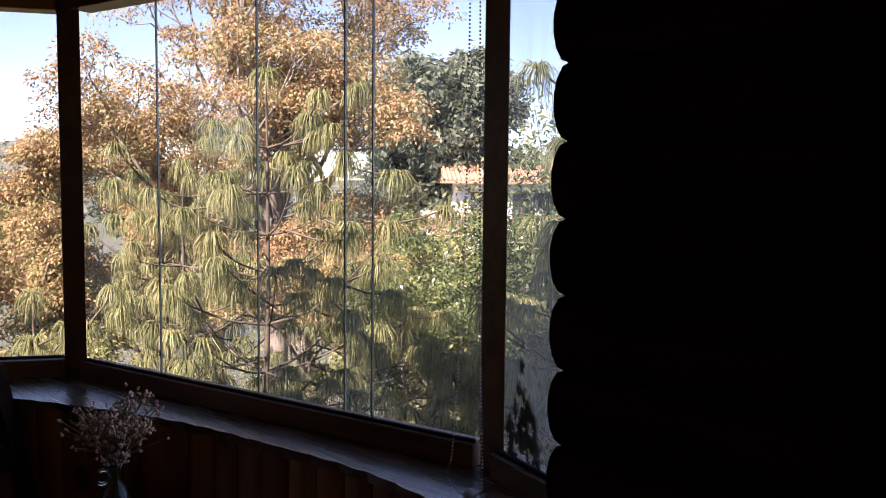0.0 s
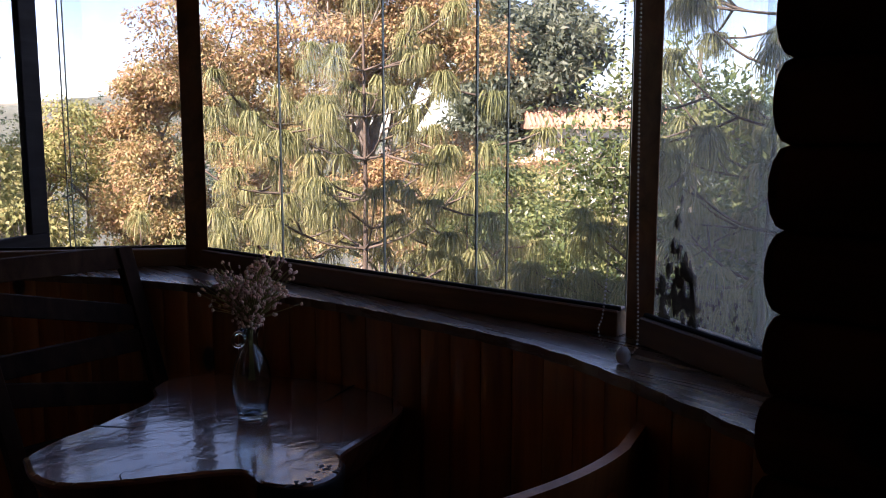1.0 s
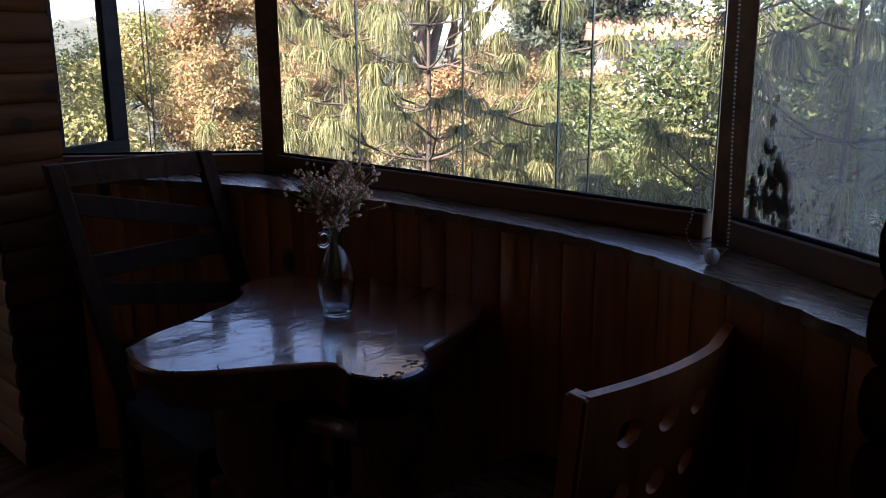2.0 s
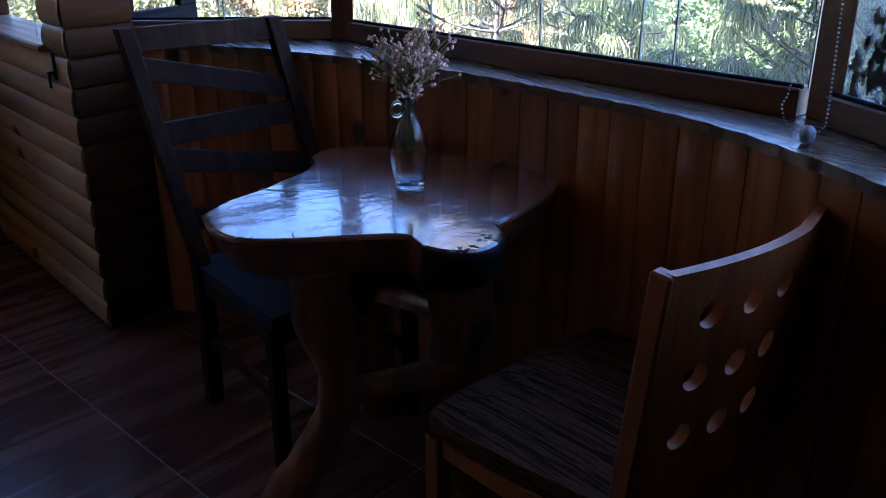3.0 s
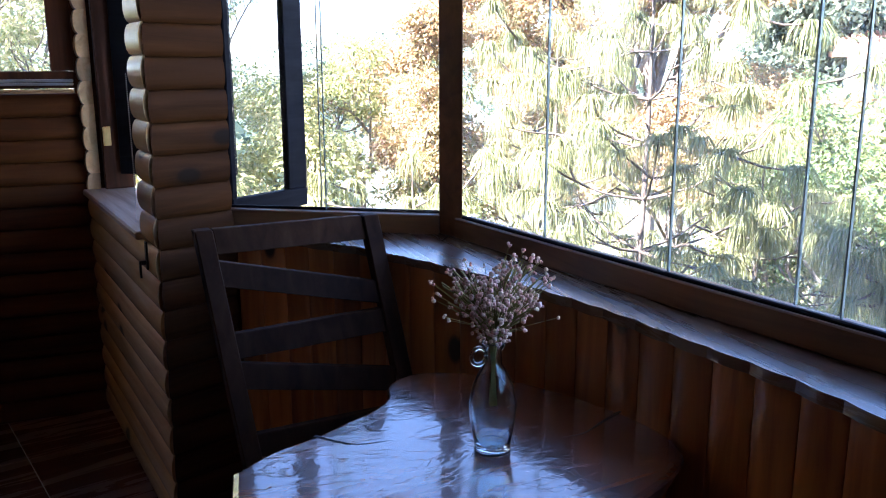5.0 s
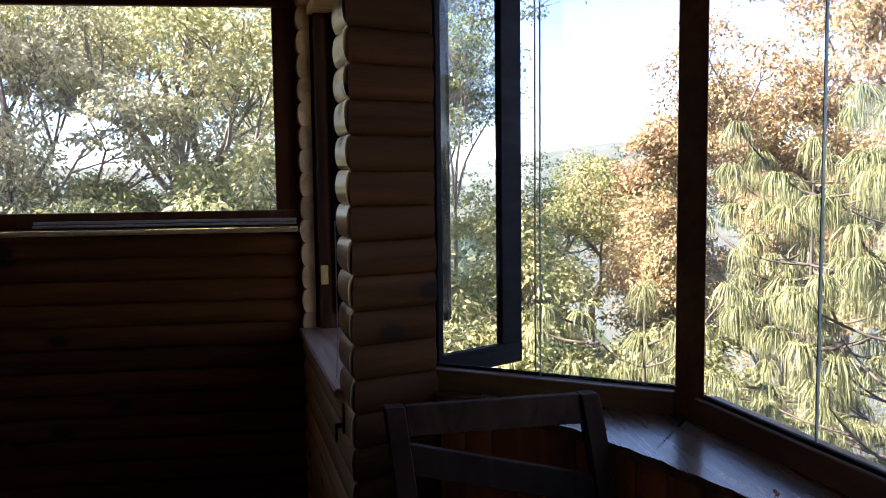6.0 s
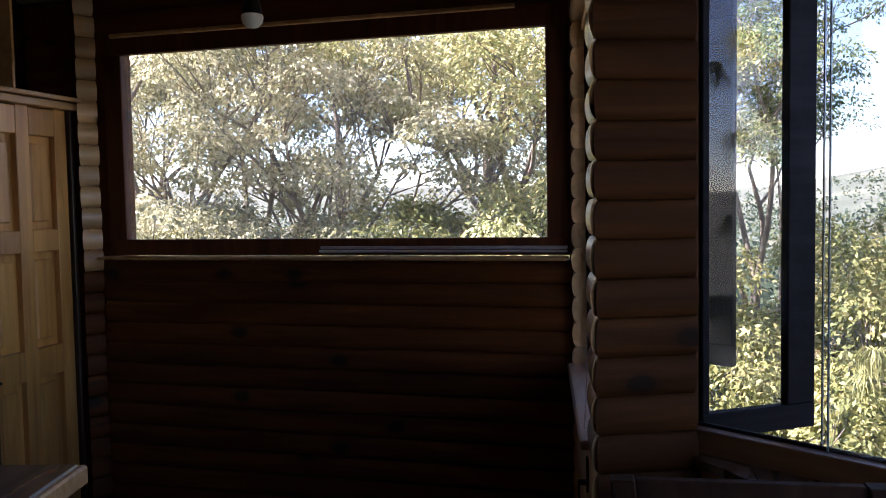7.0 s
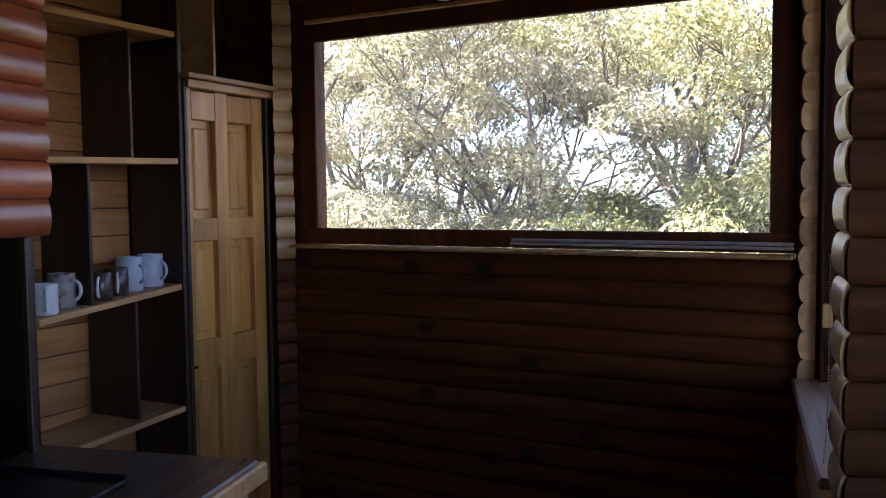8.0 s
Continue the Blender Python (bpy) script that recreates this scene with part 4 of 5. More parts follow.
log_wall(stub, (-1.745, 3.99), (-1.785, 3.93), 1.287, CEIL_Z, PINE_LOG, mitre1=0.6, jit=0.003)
part("core", boxes(((-1.80, 3.965, CEIL_Z / 2), (0.06, 0.05, CEIL_Z)), bevel=0), DARK_LOG, stub)

shelf = thing("shelf_unit", Matrix(), "open timber shelf unit with pale edges, half empty", "shelf")


def sheared(y0, y1, z0, z1, x0=-2.10, x1=-1.83, t=0.022):
    """A shelf board whose two ends lie at slightly different heights."""
    bm = bmesh.new()
    vs = [bm.verts.new(p) for p in ((x0, y0, z0 - t), (x1, y0, z0 - t), (x1, y1, z1 - t), (x0, y1, z1 - t), (x0, y0, z0), (x1, y0, z0), (x1, y1, z1), (x0, y1, z1))]
    for f in ((3, 2, 1, 0), (4, 5, 6, 7), (0, 1, 5, 4), (1, 2, 6, 5), (2, 3, 7, 6), (3, 0, 4, 7)):
        bm.faces.new([vs[i] for i in f])
    bmesh.ops.bevel(bm, geom=bm.edges[:], offset=0.002, segments=1, affect="EDGES")
    return bm


for z0, z1 in ((2.165, 2.172), (1.69, 1.703), (1.175, 1.23), (0.726, 0.761), (0.30, 0.31)):
    part("board", sheared(2.80, 3.415, z0, z1), BOARD, shelf)
for y, z0, z1, xx in ((2.79, 0.0, CEIL_Z, -1.84), (3.425, 0.0, CEIL_Z, -1.82)):
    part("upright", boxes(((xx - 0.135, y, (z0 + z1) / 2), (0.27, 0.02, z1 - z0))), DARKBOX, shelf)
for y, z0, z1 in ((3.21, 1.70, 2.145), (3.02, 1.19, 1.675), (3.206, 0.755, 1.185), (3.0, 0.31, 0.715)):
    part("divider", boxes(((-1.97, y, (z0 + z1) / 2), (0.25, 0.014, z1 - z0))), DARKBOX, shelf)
for k in range(22):
    part("back_board", boxes(((-2.112, 3.11, 0.05 + 0.105 * k + 0.05), (0.012, 0.62, 0.102)), bevel=0.003), BACKBOARD, shelf)

door = structure("door_1", "narrow honey-coloured panelled timber door, closed", "door")
DY0, DY1 = 3.455, 3.90
for y, w in ((DY0 + 0.015, 0.03), (3.65, 0.07), (DY1 - 0.035, 0.07)):
    part("stile", boxes(((-1.845, y, 0.99), (0.035, w, 1.96))), DOORWOOD, door)
for z, h in ((1.91, 0.11), (1.43, 0.09), (0.935, 0.12), (0.14, 0.25)):
    for ya, yb in ((DY0 + 0.03, 3.615), (3.685, DY1 - 0.07)):
        part("rail", boxes(((-1.845, (ya + yb) / 2, z), (0.033, yb - ya, h))), DOORWOOD, door)
for z0, z1 in ((1.475, 1.855), (0.995, 1.385), (0.265, 0.875)):
    for ya, yb in ((DY0 + 0.03, 3.615), (3.685, DY1 - 0.07)):
        bm = boxes(((-1.862, (ya + yb) / 2, (z0 + z1) / 2), (0.012, yb - ya, z1 - z0)), bevel=0)
        box(bm, (-1.853, (ya + yb) / 2, (z0 + z1) / 2), (0.016, yb - ya - 0.05, z1 - z0 - 0.06), 0.007)
        part("panel", bm, DOORWOOD, door)
part("jamb", boxes(((-1.835, 3.44, 1.0), (0.05, 0.016, 2.0))), DARKBOX, door)
part("jamb", boxes(((-1.835, 3.915, 1.0), (0.05, 0.02, 2.0))), DARKBOX, door)
part("lintel", boxes(((-1.825, 3.69, 1.985), (0.06, 0.50, 0.03)), ((-1.815, 3.69, 2.012), (0.09, 0.54, 0.018))), BOARD, door)
part("knob", tube(bmesh.new(), [(-1.828, 3.468, 0.9), (-1.815, 3.468, 0.9)], 0.006, 8), BLACK, door)
cab = thing("top_cabinet", Matrix(), "dark open cabinet above the narrow door", "cabinet")
part("back", boxes(((-2.08, 3.68, 2.24), (0.02, 0.50, 0.43))), DARKBOX, cab)
part("divider", boxes(((-1.96, 3.635, 2.24), (0.24, 0.014, 0.43))), BOARD, cab)

# six mugs on the middle shelf
WHITE = plain("white glaze", (0.62, 0.64, 0.68), 0.2, vary=0.04)
BLUEW = plain("pale blue glaze", (0.42, 0.47, 0.56), 0.2, vary=0.05)
BROWN = plain("dark brown glaze", (0.06, 0.04, 0.032), 0.25, vary=0.3)
DECOR, nt, bs = material("patterned glaze")
vo = node(nt, "TexVoronoi", i_Scale=34.0)
nt.links.new(coords(nt, (1, 1, 1), False), vo.inputs["Vector"])
nt.links.new(ramp(nt, vo.outputs["Distance"], [(0.25, (0.12, 0.09, 0.08)), (0.5, (0.30, 0.27, 0.26))]), bs.inputs["Base Color"])
bs.inputs["Roughness"].default_value = 0.25


def mug(x, y, z, mat, r, h, turn, label):
    t = thing("mug", pose(x, y, z, 0, 0, turn), label, "mug", "mugs on the shelf")
    bm = bmesh.new()
    lathe(bm, [(0.001, 0.0), (r * 0.92, 0.0), (r, 0.006), (r, h - 0.002), (r - 0.002, h), (r - 0.004, h - 0.002), (r - 0.004, 0.01), (0.001, 0.006)], 24)
    part("cup", bm, mat, t, smooth=50)
    bm = bmesh.new()
    tube(bm, [(r - 0.002 + 0.026 * math.sin(a), 0, h * 0.5 - 0.032 * math.cos(a)) for a in [math.pi * k / 10 for k in range(11)]], 0.0052, 8, squash=1.3)
    part("handle", bm, WHITE if mat in (BROWN, DECOR) else mat, t, smooth=60)


for y, mat, r, h, turn, lab, x in ((2.865, WHITE, 0.041, 0.10, -35, "white mug on the shelf", -1.885), (2.965, DECOR, 0.045, 0.115, 20, "dark patterned mug on the shelf", -1.93),
                                (3.09, BROWN, 0.040, 0.098, -50, "dark brown mug with a pale handle", -1.89), (3.17, BROWN, 0.040, 0.10, -40, "dark brown mug with a pale handle", -1.90),
                                (3.255, BLUEW, 0.047, 0.125, 5, "tall pale blue mug on the shelf", -1.93), (3.345, BLUEW, 0.046, 0.122, 10, "tall pale blue mug on the shelf", -1.92)):
    mug(x, y, 1.175 + (y - 2.80) / 0.615 * 0.055 + 0.001, mat, r, h, turn, lab)

# hanging log wall over the bar counter
w_bar = structure("wall_bar", "red-stained half-log wall hanging above the bar counter", "wall")
PANEL_END = (-1.308, 2.447)
PANEL_FAR = (PANEL_END[0] + 0.238 * 1.7, PANEL_END[1] - 0.971 * 1.7)
log_wall(w_bar, PANEL_END, PANEL_FAR, 1.466, CEIL_Z, RED_LOG, mitre0=-0.3, jit=0.004)
part("core", slab_wall(PANEL_END, PANEL_FAR, 1.466, CEIL_Z, 0.03, 0.10), DARK_LOG, w_bar)
part("trim", boxes(((0.01, -0.06, 0.73), (0.02, 0.02, 1.46))), DARKBOX, w_bar, m=run(PANEL_END, PANEL_FAR))
counter = thing("bar_counter", run((-0.786, 2.632), (-0.786 + 0.238, 2.632 - 0.971)), "bar counter with a dark top and upright log front", "counter")
part("countertop", boxes(((0.8, -0.33, 0.90), (1.6, 0.62, 0.04)), bevel=0.008), wood("dark counter top", (0.022, 0.013, 0.010), (0.04, 0.024, 0.017), (0.06, 0.037, 0.026), 0.3, knots=False), counter)
part("edge_strip", boxes(((0.8, -0.012, 0.893), (1.6, 0.022, 0.05)), bevel=0.006), BOARD, counter)
me = log_mesh(0.86, 0.0915, 0.02, 0.02)
me.materials.append(PINE_LOG)
for k in range(17):
    part("plank", me, None, counter, m=pose(0.03 + 0.0915 * k, -0.05, 0) @ Matrix(((0, 0, 1, 0), (0, 1, 0, 0), (-1, 0, 0, 0), (0, 0, 0, 1))) @ Matrix.Translation((-0.87, 0, 0)))
for k in range(6):
    part("plank", me, None, counter, m=pose(0.03, -0.06 - 0.0915 * k, 0, 0, 0, 90) @ Matrix(((0, 0, -1, 0), (0, 1, 0, 0), (1, 0, 0, 0), (0, 0, 0, 1))))
part("body", boxes(((0.82, -0.34, 0.44), (1.5, 0.5, 0.876)), bevel=0), DARKBOX, counter)
tray = thing("serving_tray", run((-0.786, 2.632), (-0.548, 1.661)) @ pose(0.34, -0.40, 0.921), "thin dark tray lying on the bar counter", "tray")
part("base", boxes(((0, 0, 0.006), (0.22, 0.34, 0.012)), bevel=0.004), BLACK, tray)
part("rim", boxes(((-0.105, 0, 0.016), (0.008, 0.34, 0.012)), ((0.105, 0, 0.016), (0.008, 0.34, 0.012)), bevel=0.002), SASH, tray)

# two added near-wall ledges; tumbler and cloth stand in for unidentified bright patches
nd = (Vector(CORNER) - Vector(NEAR_END)).normalized()


def ledge(s, z, label):
    p = Vector(CORNER) - nd * s
    t = thing("wall_ledge", run(NEAR_END, CORNER) @ pose(2.37 - s, 0.03, z), label, "shelf", "small wall ledges")
    part("board", boxes(((0, 0.05, -0.008), (0.24, 0.10, 0.016))), DARKBOX, t)
    part("bracket", boxes(((0, 0.03, -0.04), (0.02, 0.05, 0.05))), DARKBOX, t)
    return t


ledge(0.44, 1.45, "small dark ledge, added to hold the amber stand-in")
ledge(0.44, 1.12, "small dark ledge, added to hold the grey stand-in")
mt = run(NEAR_END, CORNER)
AMBER, nt, bs = material("amber glass")
bs.inputs["Base Color"].default_value = (0.75, 0.40, 0.12, 1)
bs.inputs["Transmission Weight"].default_value = 1.0
bs.inputs["Roughness"].default_value = 0.03
bm = bmesh.new()
lathe(bm, [(0.001, 0), (0.017, 0), (0.021, 0.05), (0.019, 0.05), (0.015, 0.006), (0.001, 0.006)], 12)
tagged(part("tumbler", bm, AMBER, m=mt @ pose(2.37 - 0.43, 0.085, 1.452)), "amber glass tumbler standing in for a bright patch", "glass")
bm = bmesh.new()
bmesh.ops.create_icosphere(bm, subdivisions=3, radius=0.05)
for vv in bm.verts:
    vv.co = Vector((vv.co.x * 1.2, vv.co.y * 0.8, vv.co.z)) * (1 + 0.35 * noise.noise(vv.co * 30))
    vv.co.z = max(vv.co.z, -0.035)
tagged(part("cloth_bundle", bm, plain("grey cloth", (0.30, 0.29, 0.30), 0.9), m=mt @ pose(2.37 - 0.43, 0.085, 1.157), smooth=60), "crumpled grey cloth standing in for a pale patch", "cloth")

# ---- outdoors ----
def hill(x, y):
    """The ground: a terrace round the house, a valley, and hills far off."""
    r = math.hypot(x, y)
    az = math.degrees(math.atan2(x, y))
    z = -4.2 - 0.10 * max(0.0, min(r, 90.0) - 7.0)
    z += 0.5 * noise.noise(Vector((x * 0.09, y * 0.09, 0))) * min(1.0, r / 12)
    far = max(0.0, (r - 160.0) / 700.0)
    ridge = 34 * math.exp(-((az - 19) / 9) ** 2) + 20 * math.exp(-((az + 30) / 35) ** 2) + 20 * math.exp(-((az - 75) / 26) ** 2) + 12
    z += min(1.0, far) ** 1.2 * ridge * (1 + 0.5 * noise.noise(Vector((x * 0.004, y * 0.004, 3))))
    return z


def raw_mesh(name, verts, faces_quads=None, faces_tris=None):
    """A mesh straight from arrays."""
    me = bpy.data.meshes.new(name)
    verts = np.asarray(verts, dtype=np.float32)
    q = np.zeros((0, 4), int) if faces_quads is None else np.asarray(faces_quads)
    t = np.zeros((0, 3), int) if faces_tris is None else np.asarray(faces_tris)
    loops = np.concatenate([q.ravel(), t.ravel()]).astype(np.int32)
    starts = np.concatenate([np.arange(len(q)) * 4, len(q) * 4 + np.arange(len(t)) * 3]).astype(np.int32)
    me.vertices.add(len(verts))
    me.vertices.foreach_set("co", verts.ravel())
    me.loops.add(len(loops))
    me.loops.foreach_set("vertex_index", loops)
    me.polygons.add(len(starts))
    me.polygons.foreach_set("loop_start", starts)
    me.update(calc_edges=True)
    return me


GROUND, nt, bs = material("dry grass and earth")
n1 = noise_tex(nt, coords(nt, (0.9, 0.9, 0.9), False), 1.0, 8, 0.65)
n2 = noise_tex(nt, coords(nt, (0.012, 0.012, 0.012), False), 1.0, 4, 0.55)
near = ramp(nt, n1, [(0.3, (0.06, 0.065, 0.03)), (0.5, (0.15, 0.13, 0.07)), (0.7, (0.28, 0.21, 0.12))])
# far hills: wooded green with bluish distance haze painted in
haze_far = ramp(nt, n2, [(0.42, (0.04, 0.06, 0.055)), (0.58, (0.07, 0.095, 0.08)), (0.70, (0.26, 0.22, 0.16))])
nt.links.new(mix(nt, 0.75, near, haze_far), bs.inputs["Base Color"])
bs.inputs["Roughness"].default_value = 0.95
rings, az_n = 70, 180
vs, fs = [(0, 0, hill(0, 0.01))], []
for i in range(rings):
    r = 1.5 * (3500 / 1.5) ** (i / (rings - 1))
    for j in range(az_n):
        a = 2 * math.pi * j / az_n
        x, y = r * math.sin(a), r * math.cos(a)
        vs.append((x, y, hill(x, y)))
for i in range(rings - 1):
    for j in range(az_n):
        a, b = 1 + i * az_n + j, 1 + i * az_n + (j + 1) % az_n
        fs.append((a, b, b + az_n, a + az_n))
tr = [(0, 1 + (j + 1) % az_n, 1 + j) for j in range(az_n)]
tagged(part("ground", raw_mesh("ground", vs, fs, tr), GROUND), "dry grassy hillside falling to a valley and hills", "ground", kind="structure")

BARKM = plain("grey bark", (0.20, 0.17, 0.14), 0.9, vary=0.35, scale=9, bump_s=0.5)
BARKD = plain("dark bark", (0.10, 0.075, 0.055), 0.9, vary=0.35, scale=9, bump_s=0.5)
GOLD = leaf_mat("golden leaf", [(0.1, (0.20, 0.12, 0.065)), (0.35, (0.38, 0.23, 0.125)), (0.55, (0.45, 0.34, 0.165)), (0.8, (0.31, 0.31, 0.14))])
# far pine: distance haze is put into these paler needle colours
FARPINE = leaf_mat("haze-paled pine needle", [(0.1, (0.07, 0.095, 0.07)), (0.5, (0.14, 0.17, 0.12)), (0.85, (0.25, 0.28, 0.18))])
YELGREEN = leaf_mat("yellow-green leaf", [(0.1, (0.10, 0.13, 0.05)), (0.4, (0.23, 0.255, 0.095)), (0.65, (0.38, 0.37, 0.15)), (0.85, (0.46, 0.39, 0.18))])
GREYLEAF = leaf_mat("grey-green leaf", [(0.1, (0.14, 0.15, 0.085)), (0.4, (0.36, 0.36, 0.21)), (0.65, (0.64, 0.61, 0.41)), (0.85, (0.74, 0.69, 0.47))])
BRIGHTYEL = leaf_mat("bright yellow-green leaf", [(0.1, (0.18, 0.23, 0.09)), (0.4, (0.38, 0.41, 0.19)), (0.65, (0.60, 0.56, 0.29)), (0.85, (0.69, 0.60, 0.34))])
DEEP = leaf_mat("deep green leaf", [(0.1, (0.035, 0.055, 0.04)), (0.5, (0.07, 0.10, 0.065)), (0.85, (0.15, 0.175, 0.095))])
SMALLG = leaf_mat("small glossy leaf", [(0.1, (0.05, 0.09, 0.04)), (0.45, (0.12, 0.17, 0.07)), (0.75, (0.25, 0.28, 0.11))], rough=0.3)
NEEDLE = leaf_mat("pine needle", [(0.1, (0.085, 0.105, 0.045)), (0.45, (0.185, 0.20, 0.08)), (0.7, (0.30, 0.295, 0.125)), (0.9, (0.37, 0.32, 0.15))], trans=0.3)


def branch_mesh(name, tubes, segs=5):
    vs, fs = [], []
    for pts, radii in tubes:
        base = len(vs)
        up = Vector((0.31, 0.2, 0.93))
        for i, p in enumerate(pts):
            d = (pts[min(i + 1, len(pts) - 1)] - pts[max(i - 1, 0)]).normalized()
            a = d.cross(up)
            a = a.normalized() if a.length > 1e-3 else Vector((1, 0, 0))
            b = d.cross(a)
            for k in range(segs):
                t = 2 * math.pi * k / segs
                q = p + (a * math.cos(t) + b * math.sin(t)) * radii[i]
                vs.append((q.x, q.y, q.z))
        for i in range(len(pts) - 1):
            for k in range(segs):
                a0, b0 = base + i * segs + k, base + i * segs + (k + 1) % segs
                fs.append((a0, b0, b0 + segs, a0 + segs))
    me = raw_mesh(name, vs, fs)
    me.polygons.foreach_set("use_smooth", [True] * len(me.polygons))
    return me


def leaf_mesh(name, centres, spread, per, size, rng, droop=0.5, aspect=0.38):
    """Leaves in sprays round the given centres: folded blades of four corners."""
    C = np.asarray(centres, dtype=float)
    N = len(C) * per
    c = np.repeat(C, per, axis=0) + rng.normal(0, 1, (N, 3)) * np.asarray(spread)
    az = rng.uniform(0, 2 * np.pi, N)
    el = rng.normal(-droop, 0.5, N)
    d = np.stack([np.cos(az) * np.cos(el), np.sin(az) * np.cos(el), np.sin(el)], 1)
    w = rng.normal(0, 1, (N, 3))
    s = np.cross(d, w)
    s /= np.linalg.norm(s, axis=1)[:, None] + 1e-9
    nrm = np.cross(s, d)
    L = size * rng.uniform(0.6, 1.35, N)[:, None]
    W = L * aspect * 0.5
    v = np.empty((N, 4, 3))
    v[:, 0] = c
    v[:, 1] = c + d * L * 0.45 + s * W + nrm * L * 0.06
    v[:, 2] = c + d * L - nrm * L * 0.10
    v[:, 3] = c + d * L * 0.45 - s * W + nrm * L * 0.06
    return raw_mesh(name, v.reshape(-1, 3), np.arange(N * 4).reshape(N, 4))


def broad_tree(name, x, y, top, radius, seed, leaf, bark, label, size=0.10, per=34, limbs=11, low=0.25, spray=0.16, lean=(0, 0), trunk_r=0.11, sub=6, zbase=None):
    """A broadleaf tree: leaning trunk, forked limbs, twigs, and sprays of single leaves."""
    rnd, rng = random.Random(seed), np.random.default_rng(seed)
    z0 = hill(x, y) - 0.05 if zbase is None else zbase
    H = top - z0
    t = thing(name, pose(x, y, z0), label, "tree", "trees outside")
    tubes, tips = [], []
    tp = smooth_curve([(0, 0, 0), (lean[0] * 0.3 + rnd.uniform(-.1, .1), lean[1] * 0.3, H * 0.3), (lean[0] * 0.7 + rnd.uniform(-.2, .2), lean[1] * 0.7 + rnd.uniform(-.2, .2), H * 0.6), (lean[0], lean[1], H * 0.92)], 14)
    tubes.append((tp, [trunk_r * (1 - 0.85 * k / 14) for k in range(15)]))
    for k in range(limbs):
        f = low + (0.95 - low) * (k + rnd.random()) / limbs
        i = min(13, int(f * 14))
        p0 = tp[i]
        a = k * 2.4 + rnd.uniform(-0.5, 0.5)
        crown = math.sin(math.pi * min(1.0, max(0.05, (f - low * 0.6) / (1.02 - low * 0.6)))) ** 0.6
        R = radius * crown * rnd.uniform(0.75, 1.1)
        rise = R * rnd.uniform(0.25, 0.75)
        out = Vector((math.cos(a), math.sin(a), 0))
        p3 = p0 + out * R + Vector((0, 0, rise))
        pts = smooth_curve([p0, p0 + out * R * 0.35 + Vector((rnd.uniform(-.1, .1), rnd.uniform(-.1, .1), rise * 0.25)), p0 + out * R * 0.7 + Vector((rnd.uniform(-.2, .2), rnd.uniform(-.2, .2), rise * 0.75)), p3], 9)
        r0 = trunk_r * (0.55 - 0.3 * f)
        tubes.append((pts, [max(0.006, r0 * (1 - 0.85 * j / 9)) for j in range(10)]))
        for s in range(sub):
            j = rnd.randint(3, 9)
            q0 = pts[j]
            b = a + rnd.uniform(-1.6, 1.6)
            l = R * rnd.uniform(0.22, 0.5) + 0.15
            q2 = q0 + Vector((math.cos(b), math.sin(b), rnd.uniform(-0.25, 0.8))) * l
            sp = smooth_curve([q0, q0.lerp(q2, 0.5) + Vector((rnd.uniform(-.08, .08), rnd.uniform(-.08, .08), 0.06)), q2], 5)
            tubes.append((sp, [max(0.004, r0 * 0.35 * (1 - 0.8 * m / 5)) for m in range(6)]))
            for m in (2, 3, 4, 5):
                tips.append(sp[m])
                if m > 2:
                    tw = sp[m] + Vector((rnd.gauss(0, 0.22), rnd.gauss(0, 0.22), rnd.gauss(0.05, 0.18)))
                    tubes.append(([sp[m], tw], [0.005, 0.003]))
                    tips.append(tw)
    part("trunk", branch_mesh("trunk", tubes), bark, t)
    part("crown", leaf_mesh("crown", [tuple(p) for p in tips], (spray, spray, spray * 0.8), per, size, rng), leaf, t)
    return t


def clump_mesh(name, clumps, per, size, rng, aspect=0.46):
    """Domed clumps of drooping leaves: each clump is a centre and a radius."""
    C = np.repeat(np.array([c for c, r in clumps], dtype=float), per, axis=0)
    R = np.repeat(np.array([r for c, r in clumps], dtype=float), per)[:, None]
    N = len(C)
    o = rng.normal(0, 1, (N, 3))
    o /= np.linalg.norm(o, axis=1)[:, None]
    o[:, 2] = np.abs(o[:, 2]) * 0.75 - 0.22
    o *= rng.uniform(0.25, 1.0, N)[:, None] ** 0.45
    c = C + o * R + rng.normal(0, 0.02, (N, 3))
    d = o * 1.1 + rng.normal(0, 0.45, (N, 3)) + np.array([0, 0, -0.55])
    d /= np.linalg.norm(d, axis=1)[:, None] + 1e-9
    s = np.cross(d, rng.normal(0, 0.6, (N, 3)) + o + np.array([0, 0, 0.6]))
    s /= np.linalg.norm(s, axis=1)[:, None] + 1e-9
    nrm = np.cross(s, d)
    L = size * rng.uniform(0.6, 1.35, N)[:, None]
    W = L * aspect * 0.5
    v = np.empty((N, 4, 3))
    v[:, 0] = c
    v[:, 1] = c + d * L * 0.45 + s * W + nrm * L * 0.07
    v[:, 2] = c + d * L - nrm * L * 0.12
    v[:, 3] = c + d * L * 0.45 - s * W + nrm * L * 0.07
    return raw_mesh(name, v.reshape(-1, 3), np.arange(N * 4).reshape(N, 4))


